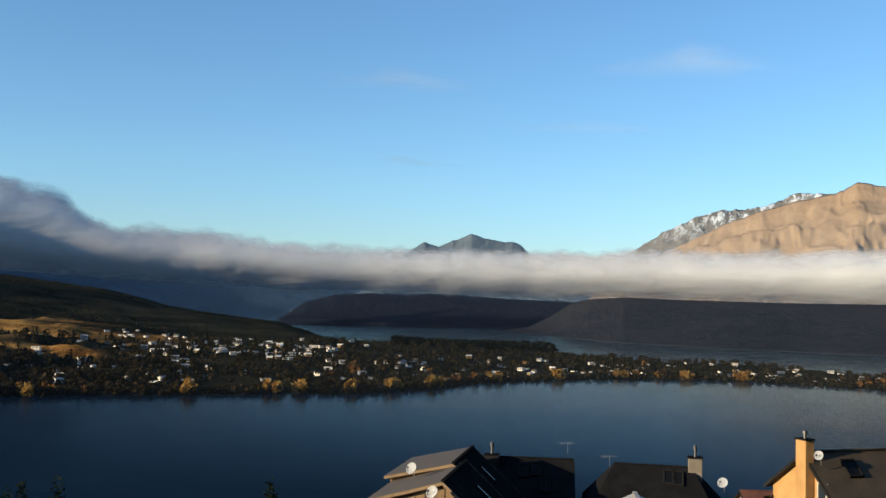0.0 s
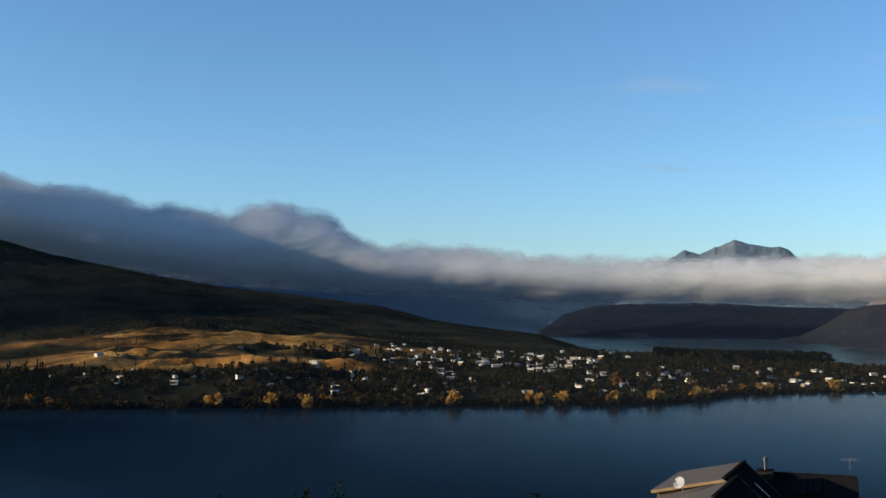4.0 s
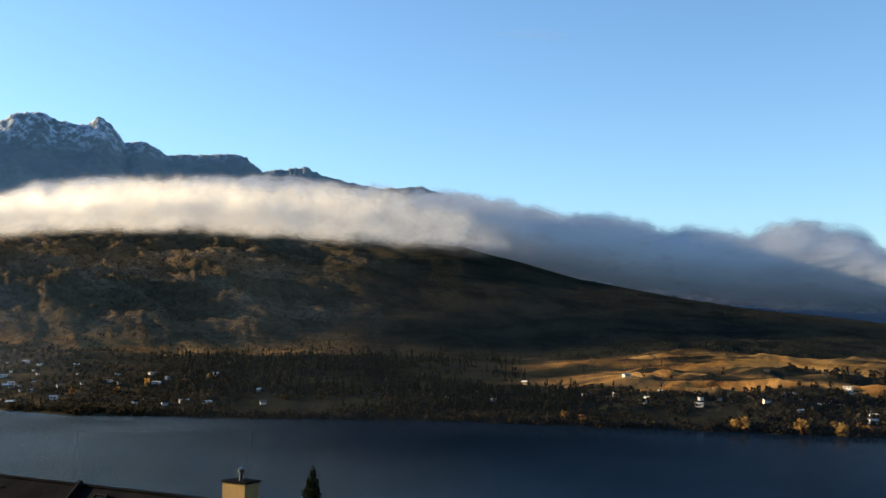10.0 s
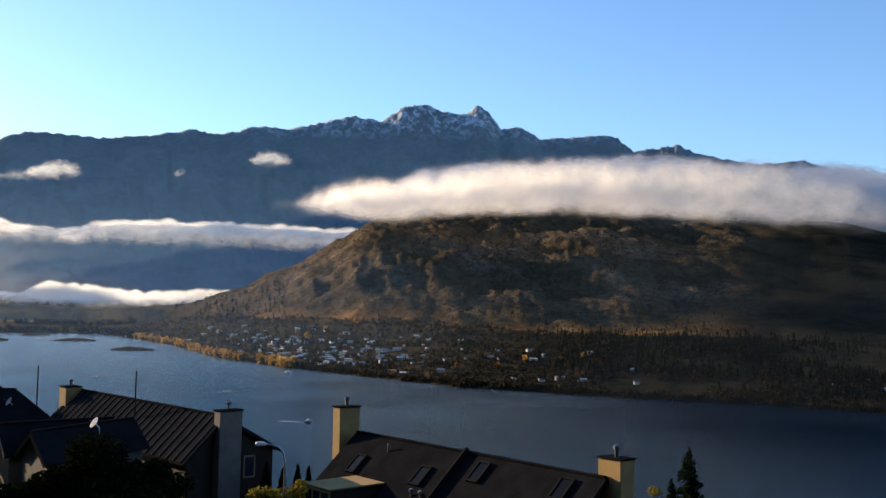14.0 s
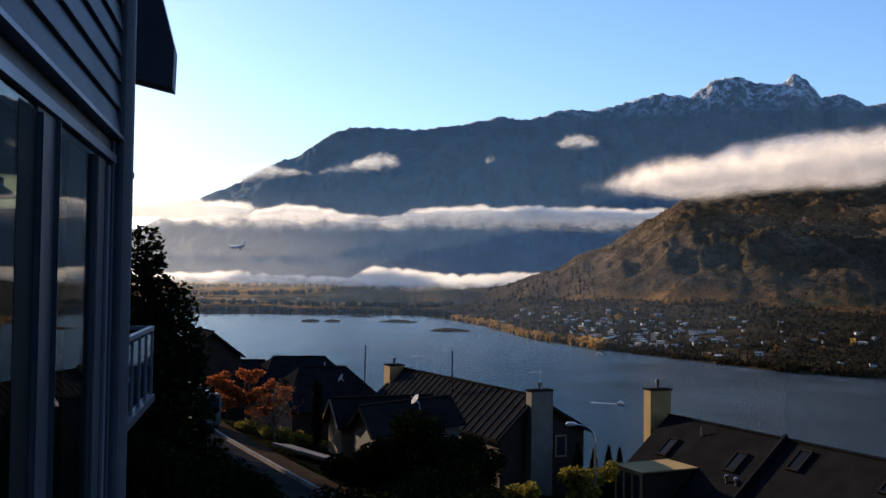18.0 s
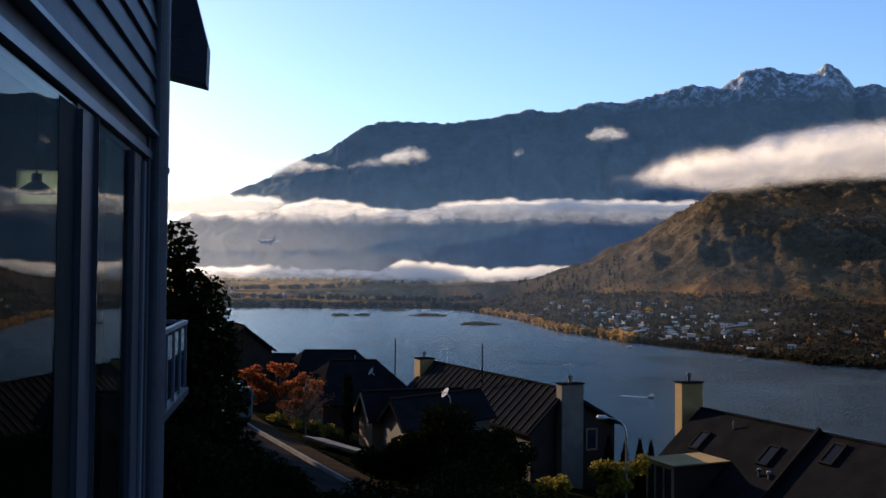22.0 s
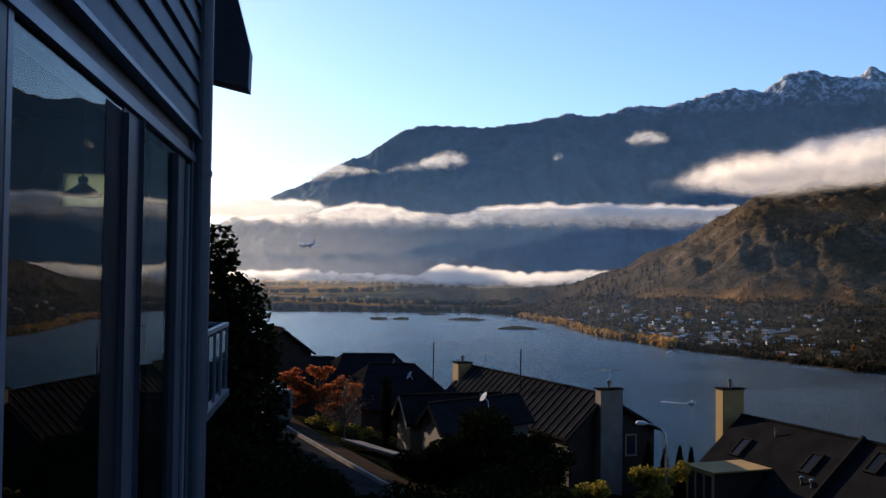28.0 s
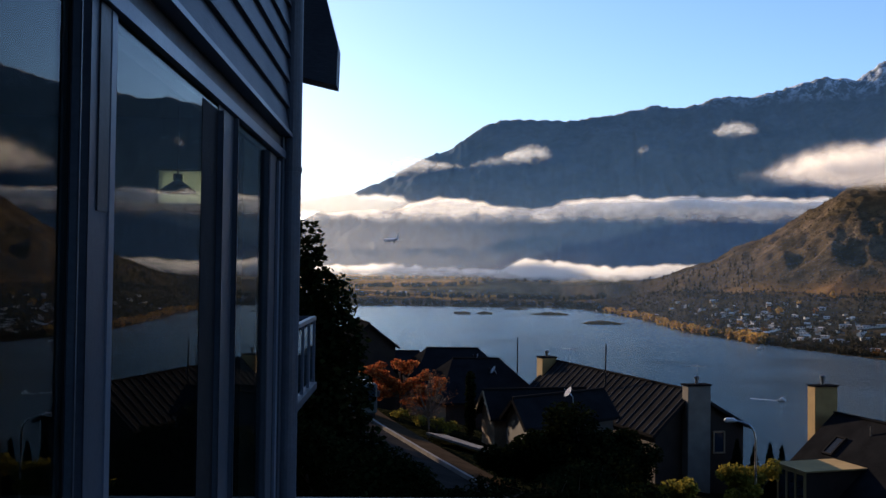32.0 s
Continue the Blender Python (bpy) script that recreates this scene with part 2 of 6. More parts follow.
def cloud_material(name, grain=0.006, cut=(0.2, 0.95), tone=(0.84, 0.87, 0.84), most=0.95, billow=0.0045, ragged=0.9, relief=0.3, through_rim=0.75, through_core=0.35, streak=1.8):
    """Mist of many droplets: scatters light both ways, thins out with the thickness attribute and a billow pattern."""
    m = bpy.data.materials.new(name)
    m.use_nodes = True
    nt = m.node_tree
    nt.nodes.remove(nt.nodes["Principled BSDF"])
    dif, trl, trn = nt.nodes.new("ShaderNodeBsdfDiffuse"), nt.nodes.new("ShaderNodeBsdfTranslucent"), nt.nodes.new("ShaderNodeBsdfTransparent")
    dif.inputs[0].default_value = trl.inputs[0].default_value = (*tone, 1)
    bmp = bump_node(nt, noise_node(nt, billow, 4, 0.5, 0.2, stretch=(1, 1, streak)), relief, 90.0)
    nt.links.new(bmp, dif.inputs["Normal"])
    body, mix = nt.nodes.new("ShaderNodeMixShader"), nt.nodes.new("ShaderNodeMixShader")
    thick = nt.nodes.new("ShaderNodeAttribute")
    thick.attribute_name = "core"
    thin = nt.nodes.new("ShaderNodeMapRange")
    thin.inputs["To Min"].default_value, thin.inputs["To Max"].default_value = through_rim, through_core
    nt.links.new(thick.outputs["Fac"], thin.inputs["Value"])
    nt.links.new(thin.outputs[0], body.inputs[0])
    nt.links.new(dif.outputs[0], body.inputs[1])
    nt.links.new(trl.outputs[0], body.inputs[2])
    den = nt.nodes.new("ShaderNodeAttribute")
    den.attribute_name = "mist"
    n = noise_node(nt, grain, 7, 0.6, 0.3, stretch=(1, 1, streak))
    add = nt.nodes.new("ShaderNodeMath")
    add.operation = "MULTIPLY_ADD"
    add.inputs[1].default_value, add.inputs[2].default_value = ragged, -0.5 * ragged
    nt.links.new(n, add.inputs[0])
    tot = nt.nodes.new("ShaderNodeMath")
    nt.links.new(add.outputs[0], tot.inputs[0])
    nt.links.new(den.outputs["Fac"], tot.inputs[1])
    mr = nt.nodes.new("ShaderNodeMapRange")
    mr.interpolation_type = "SMOOTHSTEP"
    mr.inputs["From Min"].default_value, mr.inputs["From Max"].default_value = cut
    mr.inputs["To Max"].default_value = most
    nt.links.new(tot.outputs[0], mr.inputs["Value"])
    rim = nt.nodes.new("ShaderNodeMapRange")
    rim.inputs["From Max"].default_value, rim.interpolation_type = 0.5, "SMOOTHSTEP"
    nt.links.new(den.outputs["Fac"], rim.inputs["Value"])
    fade = nt.nodes.new("ShaderNodeMath")
    fade.operation = "MULTIPLY"
    nt.links.new(mr.outputs[0], fade.inputs[0])
    nt.links.new(rim.outputs[0], fade.inputs[1])
    nt.links.new(fade.outputs[0], mix.inputs[0])
    nt.links.new(trn.outputs[0], mix.inputs[1])
    nt.links.new(body.outputs[0], mix.inputs[2])
    nt.links.new(mix.outputs[0], nt.nodes["Material Output"].inputs[0])
    return m


def glass_material(name, tint=(0.02, 0.03, 0.04), rough=0.03, gloss=0.5):
    m, nt, bsdf = principled(name)
    bsdf.inputs["Base Color"].default_value = (*tint, 1)
    bsdf.inputs["Roughness"].default_value = rough
    bsdf.inputs["IOR"].default_value = 1.5
    bsdf.inputs["Specular IOR Level"].default_value = gloss
    return m


LAND, WATER = land_material(), water_material()
# the range's rock colour is tinted blue for the air in front of it
RANGE = mountain_material("hazed_range_rock", (0.15, 0.176, 0.184), (0.23, 0.26, 0.27), 0.9, 790, 12.0)
BROWN = mountain_material("tussock_mountain", (0.29, 0.21, 0.14), (0.38, 0.285, 0.195), relief=5.0)
SNOWROCK = mountain_material("snowy_rock", (0.1, 0.098, 0.1), (0.22, 0.21, 0.2), 0.97, 365, 14.0)
# blue haze and cloud shade are put into these far hill colours
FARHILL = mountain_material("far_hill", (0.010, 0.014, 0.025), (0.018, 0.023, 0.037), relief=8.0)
LAKEHILL = mountain_material("shaded_lakeside_hill", (0.015, 0.019, 0.029), (0.031, 0.032, 0.04), relief=7.0)
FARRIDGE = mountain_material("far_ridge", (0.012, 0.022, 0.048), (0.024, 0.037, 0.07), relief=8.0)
LAYER = cloud_material("layer_cloud", 0.022, (0.15, 1.05), (0.93, 0.95, 0.93), relief=0.06, ragged=1.1, most=0.97, through_rim=0.95, through_core=0.2)
# the bank's greyer tone holds the shade of thick cloud
BANK = cloud_material("cloud_bank", relief=0.14, streak=2.6, tone=(0.66, 0.68, 0.72), grain=0.009, ragged=1.5, cut=(0.1, 1.05), most=0.97, billow=0.004, through_rim=0.72, through_core=0.2)
# peak rock tinted blue-grey with the haze
PEAK = mountain_material("hazed_peak_rock", (0.085, 0.11, 0.14), (0.14, 0.168, 0.195), 0.25, 345, relief=9.0)
WISP = cloud_material("wisp", 0.02, (0.25, 1.25), most=0.62, ragged=1.5, through_rim=0.8, through_core=0.5)
# warmth of the low sun is put into the mist's tone
MIST = cloud_material("hill_mist", 0.016, (0.02, 1.25), (0.9, 0.87, 0.8), most=0.94, ragged=1.5, relief=0.1, through_rim=0.92, through_core=0.72, streak=1.2)
SUNWISP = cloud_material("sunlit_wisp", 0.012, (0.1, 0.9), most=0.9, ragged=1.2, through_rim=0.95, through_core=0.9)
# aerial haze as tinted sheets: scattered blue and sun glow sit in the tones
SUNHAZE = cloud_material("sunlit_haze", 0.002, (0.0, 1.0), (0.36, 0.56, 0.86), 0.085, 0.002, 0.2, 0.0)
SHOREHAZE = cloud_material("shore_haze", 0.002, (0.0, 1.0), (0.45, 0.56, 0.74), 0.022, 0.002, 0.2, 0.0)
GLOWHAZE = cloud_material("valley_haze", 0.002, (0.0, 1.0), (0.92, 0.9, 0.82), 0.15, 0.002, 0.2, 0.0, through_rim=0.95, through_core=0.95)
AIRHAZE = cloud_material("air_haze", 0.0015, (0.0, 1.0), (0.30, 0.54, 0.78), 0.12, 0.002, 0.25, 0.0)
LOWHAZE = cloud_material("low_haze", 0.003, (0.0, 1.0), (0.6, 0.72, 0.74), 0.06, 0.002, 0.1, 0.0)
LIGHTROOF = surface("pale_roof", (0.3, 0.29, 0.27), (0.42, 0.4, 0.37), 20, 1, 0.7)
CIRRUS = cloud_material("cirrus", 0.0035, (0.05, 1.2), most=0.2, ragged=0.8, streak=5.0)
ROOF_DARK = surface("roof_dark_metal", (0.0092, 0.0095, 0.0102), (0.019, 0.0195, 0.021), 12, 0.8, 0.65, 0.0, 0.15, 0.01, spec=0.0)
ROOF_RIB = surface("roof_weathered_metal", (0.015, 0.0145, 0.0145), (0.029, 0.028, 0.028), 14, 0.7, 0.6, 0.0, 0.2, 0.01, spec=0.0)
RIBTRIM = surface("rib_metal", (0.032, 0.034, 0.037), (0.07, 0.073, 0.08), 20, 1, 0.6, spec=0.0)
ROOF_TAN = surface("roof_tan", (0.08, 0.062, 0.042), (0.14, 0.11, 0.075), 16, 0.9, 0.7)
STUCCO = surface("cream_plaster", (0.3, 0.2, 0.072), (0.41, 0.28, 0.105), 60, 1.2, 0.85, bump=0.4, depth=0.004)
GREYSTUC = surface("grey_plaster", (0.3, 0.28, 0.25), (0.42, 0.39, 0.35), 50, 1.0, 0.85)
ORANGE = surface("ochre_plaster", (0.40, 0.23, 0.08), (0.52, 0.31, 0.12), 50, 1.0, 0.85)
ROOF_BROWN = surface("roof_brown", (0.055, 0.042, 0.026), (0.1, 0.078, 0.05), 16, 0.9, 0.7)
FLUE = surface("dull_steel", (0.12, 0.12, 0.125), (0.2, 0.2, 0.21), 30, 3, 0.35, 0.8, 0.1)
AERIAL = surface("dull_aluminium", (0.16, 0.16, 0.16), (0.26, 0.26, 0.26), 40, 3, 0.6)
CHIMGREY = surface("grey_block_plaster", (0.15, 0.13, 0.105), (0.24, 0.21, 0.17), 50, 1.0, 0.85)
# the cottage's white plaster, darkened to hold the shade it stands in
SHADEWALL = surface("shaded_white_plaster", (0.055, 0.05, 0.043), (0.1, 0.092, 0.08), 30, 0.8, 0.85)
WHITEWALL = surface("white_plaster", (0.64, 0.58, 0.48), (0.84, 0.77, 0.65), 40, 0.9, 0.8)
TIMBER = surface("brown_cladding", (0.022, 0.015, 0.011), (0.05, 0.034, 0.023), 30, 1.0, 0.8, stretch=(1, 1, 0.1))
BOARDS = surface("weathered_boards", (0.19, 0.13, 0.075), (0.34, 0.24, 0.14), 30, 1.2, 0.8, stretch=(1, 1, 0.08))
FASCIA = surface("pale_trim", (0.45, 0.4, 0.32), (0.62, 0.56, 0.46), 40, 2, 0.6)
STEEL = surface("galvanised_steel", (0.45, 0.46, 0.47), (0.62, 0.63, 0.64), 40, 3, 0.3, 0.9, 0.1)
DARKMETAL = surface("dark_metal", (0.03, 0.03, 0.032), (0.06, 0.06, 0.063), 40, 3, 0.45, 0.6, 0.1)
WEATHERBOARD = surface("slate_blue_weatherboard", (0.032, 0.035, 0.045), (0.055, 0.06, 0.075), 18, 1.5, 0.5, stretch=(1, 1, 4), spec=0.3)
ALU = surface("grey_blue_aluminium", (0.045, 0.052, 0.068), (0.075, 0.086, 0.105), 60, 2, 0.4, 0.2, 0.05)
TRIMALU = surface("pale_blue_aluminium", (0.10, 0.115, 0.145), (0.15, 0.17, 0.21), 60, 2, 0.35, 0.2, 0.05)
PIPEALU = surface("painted_pipe", (0.05, 0.055, 0.07), (0.08, 0.09, 0.11), 40, 2, 0.4, 0.0, 0.05)
BLACKRUB = surface("black_rubber", (0.008, 0.008, 0.009), (0.014, 0.014, 0.016), 60, 3, 0.7, spec=0.1)
GLASS = glass_material("window_glass")


def clear_glass(name):
    """Sheet glass: clear straight on, a mirror at a slant."""
    m = bpy.data.materials.new(name)
    m.use_nodes = True
    nt = m.node_tree
    nt.nodes.remove(nt.nodes["Principled BSDF"])
    gl, tr, mx, fr, pw, ad = (nt.nodes.new("ShaderNode" + k) for k in ("BsdfGlossy", "BsdfTransparent", "MixShader", "LayerWeight", "Math", "Math"))
    gl.inputs["Roughness"].default_value = 0.004
    tr.inputs[0].default_value = (0.68, 0.72, 0.68, 1)
    for k, (op, val) in enumerate((("POWER", 4.0), ("MULTIPLY_ADD", 0.38))):
        m_ = (pw, ad)[k]
        m_.operation, m_.inputs[1].default_value, m_.inputs[2].default_value = op, val, 0.05
    fr.inputs["Blend"].default_value = 0.5
    for a, b in ((fr.outputs["Facing"], pw.inputs[0]), (pw.outputs[0], ad.inputs[0]), (ad.outputs[0], mx.inputs[0]), (tr.outputs[0], mx.inputs[1]), (gl.outputs[0], mx.inputs[2]), (mx.outputs[0], nt.nodes["Material Output"].inputs[0])):
        nt.links.new(a, b)
    return m


def frosted_glass(name):
    """Etched glass: scatters the daylight behind it."""
    m = bpy.data.materials.new(name)
    m.use_nodes = True
    nt = m.node_tree
    nt.nodes.remove(nt.nodes["Principled BSDF"])
    trl = nt.nodes.new("ShaderNodeBsdfTranslucent")
    nt.links.new(ramp_node(nt, noise_node(nt, 9.0, 3), [(0.3, (0.38, 0.44, 0.38)), (0.7, (0.5, 0.54, 0.46))]), trl.inputs[0])
    nt.links.new(trl.outputs[0], nt.nodes["Material Output"].inputs[0])
    return m


SKYLIGHT = glass_material("skylight_glass", (0.008, 0.009, 0.01), 0.25, 0.06)
PANE = clear_glass("sheet_glass")
FROSTED = frosted_glass("frosted_glass")
# near-black walls: the unlit room's darkness is put into their colour
DARKROOM = surface("unlit_room_walls", (0.02, 0.02, 0.02), (0.035, 0.035, 0.035), 20, 1, 0.9)
ASPHALT = surface("asphalt", (0.022, 0.020, 0.018), (0.042, 0.038, 0.034), 30, 0.6, 0.95, bump=0.5, spec=0.0)
SOIL = surface("brown_gravel", (0.03, 0.021, 0.013), (0.075, 0.052, 0.032), 12, 0.8, 0.95, bump=0.6, spec=0.0)
CONCRETE = surface("concrete", (0.2, 0.185, 0.16), (0.34, 0.31, 0.27), 30, 1.2, 0.9, spec=0.0)
BARK = surface("bark", (0.05, 0.038, 0.028), (0.13, 0.1, 0.075), 25, 3, 0.9, bump=0.8, depth=0.02)
WHITEPAINT = surface("white_paint", (0.7, 0.7, 0.7), (0.82, 0.82, 0.82), 40, 2, 0.4)
# near-black leaves: the slope's deep shade is put into their colour
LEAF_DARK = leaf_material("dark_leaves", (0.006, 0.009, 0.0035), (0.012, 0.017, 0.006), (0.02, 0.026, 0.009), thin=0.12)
LEAF_RED = leaf_material("autumn_red_leaves", (0.26, 0.056, 0.021), (0.42, 0.122, 0.038), (0.47, 0.21, 0.062))
LEAF_TWIG = leaf_material("brown_twigs", (0.075, 0.045, 0.028), (0.11, 0.062, 0.036), (0.2, 0.09, 0.04))
LEAF_YEL = leaf_material("yellow_green_leaves", (0.12, 0.12, 0.02), (0.24, 0.2, 0.03), (0.34, 0.26, 0.04))
LEAF_FIR = leaf_material("fir_needles", (0.0084, 0.014, 0.007), (0.0154, 0.0238, 0.0112), (0.0245, 0.035, 0.014))
WOOD_DARK = leaf_material("conifer_wood", (0.005, 0.0075, 0.005), (0.010, 0.013, 0.0075), (0.02, 0.021, 0.0115), 0.05)
WOOD_OLIVE = leaf_material("olive_wood", (0.013, 0.014, 0.008), (0.027, 0.024, 0.013), (0.07, 0.048, 0.022), 0.05)
WOOD_BROWN = leaf_material("brown_scrub", (0.017, 0.017, 0.011), (0.041, 0.036, 0.022), (0.084, 0.066, 0.038), 0.05)
WOOD_WILLOW = leaf_material("golden_willow", (0.26, 0.14, 0.03), (0.4, 0.23, 0.05), (0.34, 0.24, 0.07), 0.05, 0.5)
WOOD_GOLD = leaf_material("autumn_wood", (0.13, 0.062, 0.018), (0.25, 0.115, 0.028), (0.19, 0.125, 0.04), 0.05)


# ---- mesh helpers ----
def part(name, bm, material, parent=None, label=""):
    me = bpy.data.meshes.new(name)
    bmesh.ops.recalc_face_normals(bm, faces=bm.faces[:])
    bm.to_mesh(me)
    bm.free()
    me.materials.append(material)
    ob = new(name, me)
    if parent:
        ob.parent = parent
    if label:
        tagged(ob, label)
    return ob


def share(name, me, parent, loc=(0, 0, 0), rot=None, scale=(1, 1, 1), label=""):
    ob = new(name, me)
    ob.parent = parent
    ob.location, ob.scale = loc, scale
    if rot:
        ob.rotation_euler = rot
    if label:
        tagged(ob, label)
    return ob


def thing(name, at_, label, category, group="", kind="", turn=0.0):
    e = new(name)
    e.location = at_
    e.rotation_euler = (0, 0, turn)
    e.empty_display_size = 0.2
    return tagged(e, label, category, group, kind)


def box(bm, c, half, u=(1, 0, 0), v=(0, 1, 0), bevel=0.0):
    """A box round c; half sizes along u, v and their cross product."""
    u, v, c = Vector(u).normalized(), Vector(v).normalized(), Vector(c)
    w = u.cross(v).normalized()
    vs = [bm.verts.new(c + u * half[0] * a + v * half[1] * b + w * half[2] * d) for d in (-1, 1) for a, b in ((-1, -1), (1, -1), (1, 1), (-1, 1))]
    fs = [bm.faces.new([vs[i] for i in q]) for q in ((3, 2, 1, 0), (4, 5, 6, 7), (0, 1, 5, 4), (1, 2, 6, 5), (2, 3, 7, 6), (3, 0, 4, 7))]
    if bevel:
        bmesh.ops.bevel(bm, geom=list({e for f in fs for e in f.edges}), offset=bevel, segments=1, affect="EDGES")
    return bm


def slab(bm, quad, thick, up=(0, 0, 1)):
    """A sheet over a polygon, given its top corners, of some thickness."""
    top = [bm.verts.new(Vector(p)) for p in quad]
    low = [bm.verts.new(Vector(p) - Vector(up) * thick) for p in quad]
    n = len(quad)
    bm.faces.new(top)
    bm.faces.new(low[::-1])
    for i in range(n):
        bm.faces.new([top[i], low[i], low[(i + 1) % n], top[(i + 1) % n]])
    return bm


def tube(bm, pts, radii, sides=8):
    """A round bar through points, with a radius at each."""
    rings = []
    pts = [Vector(p) for p in pts]
    for i, p in enumerate(pts):
        d = (pts[min(i + 1, len(pts) - 1)] - pts[max(i - 1, 0)]).normalized()
        a = d.orthogonal().normalized()
        if i and rings:
            a = (prev - d * prev.dot(d)).normalized()
        prev = a
        b = d.cross(a)
        rings.append([bm.verts.new(p + (a * math.cos(k * math.tau / sides) + b * math.sin(k * math.tau / sides)) * radii[i]) for k in range(sides)])
    for r0, r1 in zip(rings, rings[1:]):
        for k in range(sides):
            bm.faces.new([r0[k], r0[(k + 1) % sides], r1[(k + 1) % sides], r1[k]])
    bm.faces.new(rings[0][::-1])
    bm.faces.new(rings[-1])
    return bm


def sheet_mesh(name, verts, quads, attrs=None, smooth=True):
    """A big mesh straight from arrays, with float attributes on its points."""
    me = bpy.data.meshes.new(name)
    me.vertices.add(len(verts))
    me.vertices.foreach_set("co", np.asarray(verts, np.float32).ravel())
    k = quads.shape[1]
    me.loops.add(quads.size)
    me.loops.foreach_set("vertex_index", quads.ravel().astype(np.int32))
    me.polygons.add(len(quads))
    me.polygons.foreach_set("loop_start", np.arange(0, quads.size, k, dtype=np.int32))
    me.polygons.foreach_set("loop_total", np.full(len(quads), k, np.int32))
    if smooth:
        me.polygons.foreach_set("use_smooth", np.ones(len(quads), bool))
    for key, val in (attrs or {}).items():
        a = me.attributes.new(key, "FLOAT", "POINT")
        a.data.foreach_set("value", np.asarray(val, np.float32).ravel())
    me.update(calc_edges=True)
    me.validate()
    return me


def grid_quads(rows, cols, wrap=False):
    i, j = np.meshgrid(np.arange(rows - 1), np.arange(cols if wrap else cols - 1), indexing="ij")
    a, b = i * cols + j, i * cols + (j + 1) % cols
    return np.stack([a, b, b + cols, a + cols], -1).reshape(-1, 4)


LATTICE = np.random.RandomState(7).rand(256, 256)


def value_noise(x, y):
    xi, yi = np.floor(x).astype(int), np.floor(y).astype(int)
    fx, fy = x - xi, y - yi
    fx, fy = fx * fx * (3 - 2 * fx), fy * fy * (3 - 2 * fy)
    g = lambda a, b: LATTICE[a % 256, b % 256]
    return (g(xi, yi) * (1 - fx) + g(xi + 1, yi) * fx) * (1 - fy) + (g(xi, yi + 1) * (1 - fx) + g(xi + 1, yi + 1) * fx) * fy


def fbm(x, y, octaves=5, ridged=False):
    s, amp, tot = 0.0, 0.5, 0.0
    for k in range(octaves):
        n = value_noise(x * 2 ** k + 17.3 * k, y * 2 ** k + 5.1 * k)
        if ridged:
            n = 1 - np.abs(2 * n - 1)
        s, tot, amp = s + n * amp, tot + amp, amp * 0.5
    return s / tot - 0.5


def table(az, *pairs):
    return np.interp(az, [p[0] for p in pairs], [p[1] for p in pairs])

# ---- land ----
def near_slope(az, r):
    """The hillside below the house, falling to the lake."""
    return 54.5 - 0.2 * r * np.cos(np.radians(az - 40)) - 0.14 * np.maximum(r - 75, 0) * (np.cos(np.radians(az - 10)) > -0.2)


def far_land(az, r):
    """The peninsula with its hill, and the plain at the lake's head."""
    shore = table(az, (-60, 1500), (-40, 1790), (-23, 1800), (-21.5, 1760), (-18.3, 1426), (-15.7, 1108), (-11.8, 948), (-7.2, 843), (-2.5, 761), (2.2, 736), (7, 711),
                  (15, 703), (25, 668), (37, 655), (47, 670), (56.5, 697), (60, 746), (62, 807), (66, 865), (72, 938), (78, 956), (90, 915), (105, 880))
    foot = shore + table(az, (-40, 600), (-22, 500), (-15, 430), (0, 430), (30, 480), (50, 480), (60, 350), (84, 90))
    shore = shore + 14 * fbm(az * 0.9, az * 0 + 3, 4)
    ridge_r = table(az, (-40, 3400), (-23, 2300), (-20, 1950), (-14, 1750), (-8, 1700), (0, 1900), (10, 2000), (20, 1900), (30, 1800), (40, 1700), (47, 1600), (56, 1420), (67, 1250), (84, 1040))
    ridge_el = table(az, (-40, -0.2), (-24, -0.55), (-22, -0.75), (-17.8, -0.5), (-14, 0.6), (-12, 1.7), (-9.3, 3.3), (-8.3, 4.1), (-7.4, 4.55), (-2.7, 5.3), (0.5, 5.5), (5.5, 5.6), (8.7, 5.4),
                     (12.4, 5.45), (15.4, 5.0), (18.4, 4.7), (21.6, 3.88), (24.8, 2.97), (29.8, 2.0), (33.6, 1.35), (37.3, 0.95), (42.3, 0.35), (45.5, -0.4), (51.6, -1.15), (54.2, -2.0), (67, -2.55), (84, -3.1))
    foot_el = table(az, (-40, -0.95), (-22, -1.3), (-17.8, -0.95), (-11.9, -1.0), (-5.7, -1.1), (0.6, -1.34), (6.8, -1.4), (13, -1.2), (23, -1.5), (30, -1.1), (39, -1.3), (47, -1.7), (52, -1.9), (56, -2.2), (67, -2.8), (84, -3.2))
    zf, zr = 60 + foot * np.tan(np.radians(foot_el)), 60 + ridge_r * np.tan(np.radians(ridge_el))
    back_r = ridge_r + table(az, (-40, 900), (-23, 1900), (-20, 1200), (45, 600), (52, 500), (56, 240), (67, 180), (84, 100))
    zb = table(az, (-40, 70), (-20, 40), (-10, 60), (20, 80), (45, 15), (50, -6), (90, -6))

    def blend(a, b, za, zb_):
        k = np.clip((r - a) / np.maximum(b - a, 1), 0, 1)
        k = 0.6 * k + 0.4 * k * k * (3 - 2 * k)
        return za + (zb_ - za) * k
    z = np.where(r < shore, np.maximum(-(shore - r) * 0.12, -12), blend(shore, foot, 0.0, zf))
    z = np.where(r > foot, blend(foot, ridge_r, zf, zr), z)
    z = np.where(r > ridge_r, blend(ridge_r, back_r, zr, zb), z)
    z = np.where((r > back_r) & (az > 48), -10, z)
    bank = np.clip((r - shore) / 12, 0, 1)
    return z + bank * 1.2, shore, foot, ridge_r


